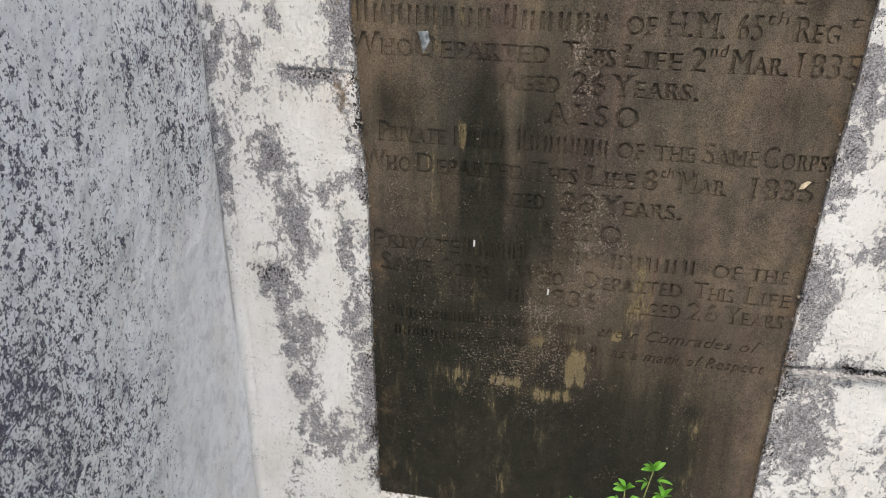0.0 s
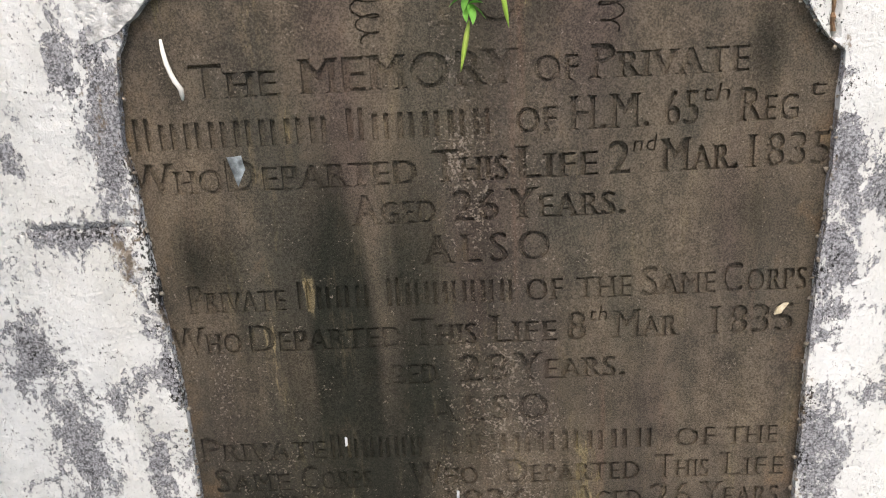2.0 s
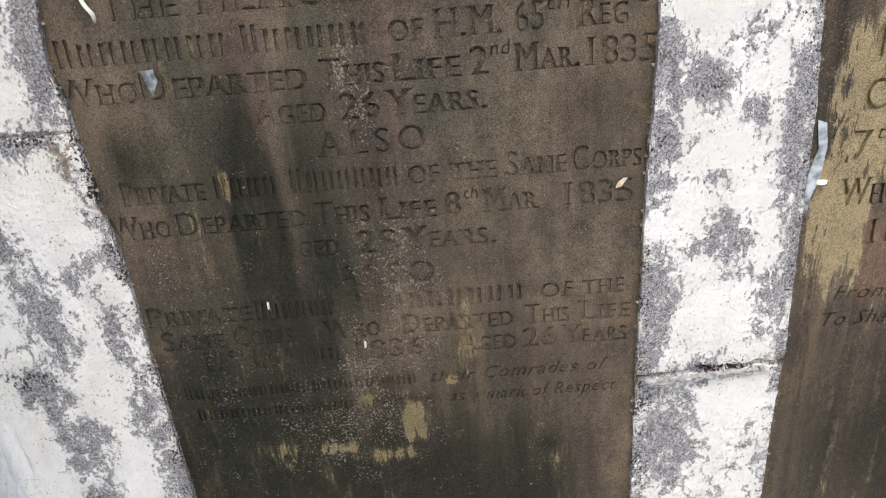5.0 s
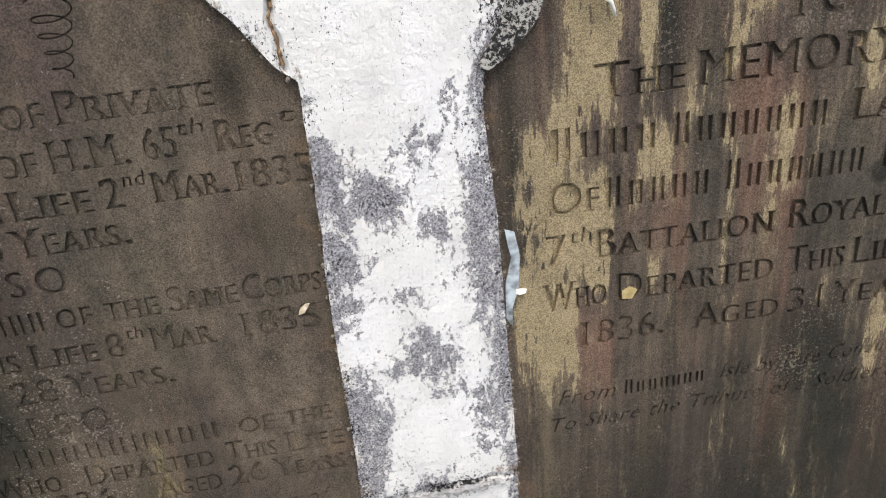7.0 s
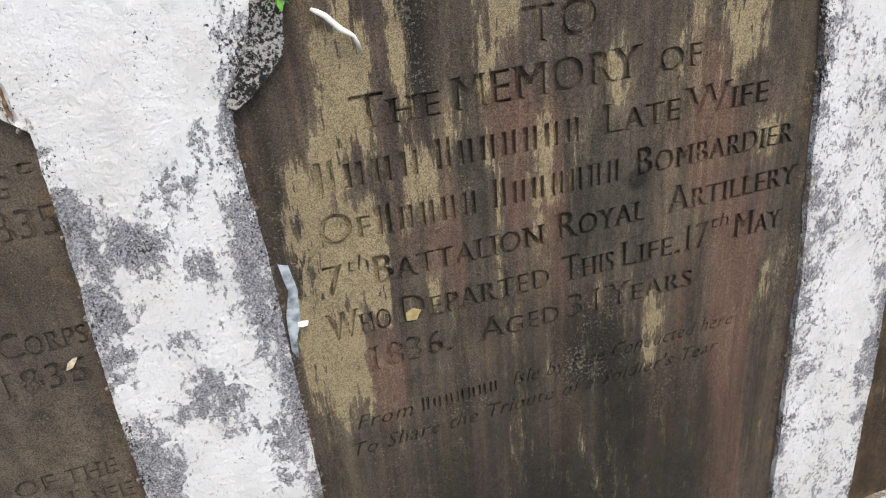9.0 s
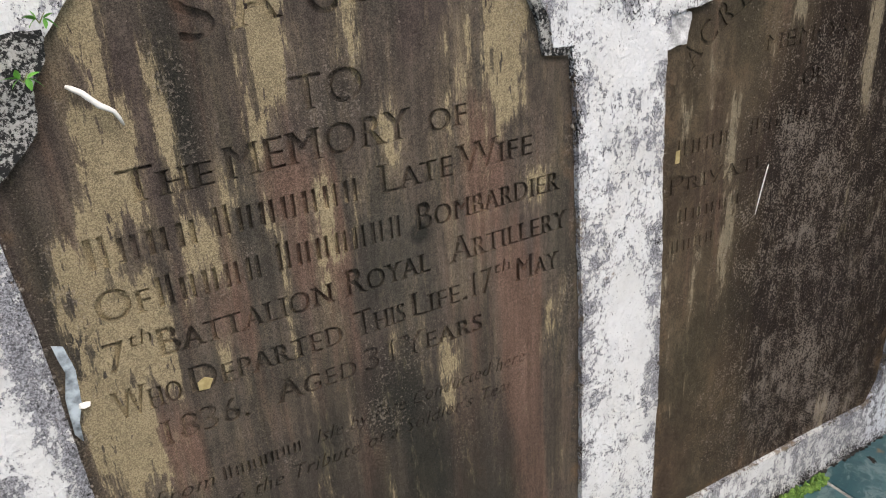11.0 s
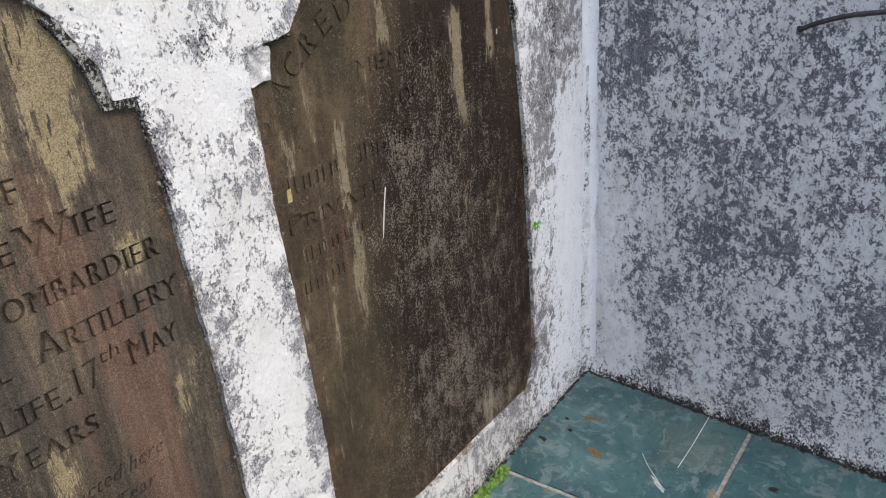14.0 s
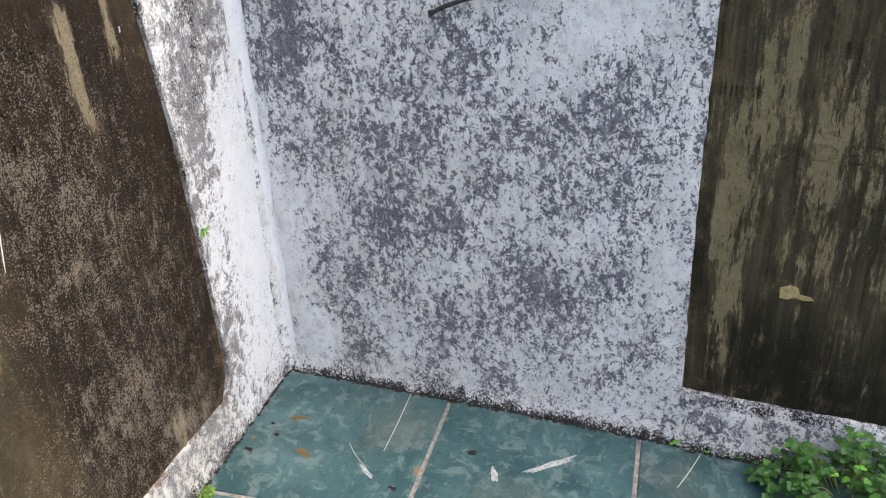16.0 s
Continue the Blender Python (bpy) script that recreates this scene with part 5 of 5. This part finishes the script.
twig("root_curl", [(-2.336, 0.004, 0.957), (-2.332, -0.002, 0.938), (-2.327, -0.003, 0.924), (-2.3235, -0.001, 0.917), (-2.325, 0.004, 0.908)], [0.0012, 0.0017, 0.0020, 0.0020, 0.0021, 0.0020, 0.0022, 0.0018, 0.0010], M_STRAW, "curled white root sticking out from the tablet", "root")
twig("root_curl", [(-1.555, 0.005, 0.981), (-1.545, -0.002, 0.975), (-1.533, -0.003, 0.962), (-1.523, -0.002, 0.955), (-1.517, 0.004, 0.941)], [0.0016, 0.0024, 0.0027, 0.0027, 0.0029, 0.0024, 0.0020, 0.0018, 0.0012], M_STRAW, "curled white root sticking out from the tablet", "root")
twig("straw", [(-0.654, 0.006, 0.700), (-0.6635, 0.005, 0.665), (-0.671, 0.006, 0.624)], [0.0006, 0.0008, 0.0009, 0.0009, 0.0009, 0.0008, 0.0005], M_STRAW, "thin white straw caught on the tablet", "straw")
twig("straw", [(-0.046, -0.312, 0.002), (-0.14, -0.314, 0.002), (-0.235, -0.313, 0.002)], [0.0006] * 9, M_STRAW, "thin white straw lying on the tiles", "straw")
twig("straw", [(-0.120, -0.925, 0.002), (-0.17, -0.906, 0.003), (-0.218, -0.884, 0.002)], [0.0006] * 9, M_STRAW, "thin white straw lying on the tiles", "straw")
twig("straw", [(-0.228, -0.236, 0.002), (-0.26, -0.262, 0.003), (-0.292, -0.296, 0.002)], [0.0005] * 9, M_STRAW, "thin white straw lying on the tiles", "straw")
twig("black_cable", [(0.410, -0.006, 0.829), (0.444, -0.010, 0.844), (0.495, -0.014, 0.859), (0.556, -0.014, 0.869), (0.60, -0.012, 0.89), (0.72, -0.010, 0.95), (0.76, -0.010, 1.10), (0.77, -0.010, 1.44)], [0.0062] + [0.0042] * 24, M_RUBBER, "cut black cable end hanging on the mouldy wall", "cable", EAST)


def flat_stain(name, x, y, rx, ry, turn, material, label, category, seed, h=0.0009):
    """A thin crust on the tiles with an uneven rim."""
    n = 26
    verts, faces = [(0, 0, h)], []
    for i in range(n):
        a = math.tau * i / n
        g = 1 + 0.75 * noise.noise(Vector((math.cos(a) * 1.7, math.sin(a) * 1.7, seed)))
        verts.append((rx * g * math.cos(a), ry * g * math.sin(a), 0.0002))
    for i in range(n):
        faces.append((0, 1 + i, 1 + (i + 1) % n))
    ob = mesh_object(name, verts, faces, material, smooth=True)
    ob.matrix_world = pose(x, y, 0.0006, 0, 0, turn)
    return tagged(ob, label, category)


M_RUST = simple("rust_stain", (0.16, 0.075, 0.018), (0.13, 0.12, 0.07), 70, 0.8, 0.0003)
flat_stain("rust_stain", -0.272, -0.152, 0.020, 0.008, 60, M_RUST, "orange rust stain on a teal tile", "stain", 1.0)
flat_stain("rust_stain", -0.172, -0.100, 0.024, 0.005, -75, M_RUST, "orange rust stain on a teal tile", "stain", 2.0)
flat_stain("white_scuff", -0.205, -0.645, 0.055, 0.006, -54, M_SCUFF, "white scuffed smear on a teal tile", "stain", 3.0)
flat_stain("white_scuff", -0.300, -0.300, 0.022, 0.006, 50, M_SCUFF, "white scuffed smear on a teal tile", "stain", 4.0)
flat_stain("white_scuff", -0.255, -0.545, 0.022, 0.006, 20, M_SCUFF, "white scuffed smear on a teal tile", "stain", 5.0)
for x, y, r, sd in ((-0.203, -0.488, 0.011, 6.0), (-0.286, -0.036, 0.010, 7.0), (-0.232, -0.074, 0.007, 8.0), (-0.20, -0.05, 0.005, 9.5), (-0.33, -0.364, 0.008, 9.0)):
    flat_stain("dirt_clod", x, y, r, r * 0.6, 70, M_DIRT, "dark crust of dirt on a teal tile", "dirt", sd, 0.003)


# dried mud in the crack above the first tablet
rng = random.Random(77)
mud_v, mud_f = [], []
for i in range(46):
    z = 0.935 + 0.165 * i / 45
    x = -1.803 - 0.05 * (z - 0.93) + 0.004 * noise.noise(Vector((z * 50, 2, 0))) + 0.003 * noise.noise(Vector((z * 140, 5, 0)))
    a = max(0.0005, 0.0018 + 0.0034 * noise.noise(Vector((z * 60, 9, 1))) + rng.uniform(-0.0008, 0.0008))
    y = north_relief(x, z)
    y = min(y, north_relief(x - a, z), north_relief(x + a, z)) - 0.0004
    mud_v += [(x - a, y + 0.003, z), (x - a * 0.4, y - 0.0012, z), (x + a * 0.5, y - 0.001, z), (x + a, y + 0.003, z)]
    if i:
        n = 4 * i
        mud_f += [(n - 4 + k, n - 3 + k, n + 1 + k, n + k) for k in range(3)]
M_MUD = simple("dried_mud_brown", (0.10, 0.055, 0.028), (0.24, 0.15, 0.085), 150, 0.95, 0.003)
mud = mesh_object("dried_mud", mud_v, mud_f, M_MUD)
tagged(mud, "brown dried mud in a crack of the white plaster", "mud")
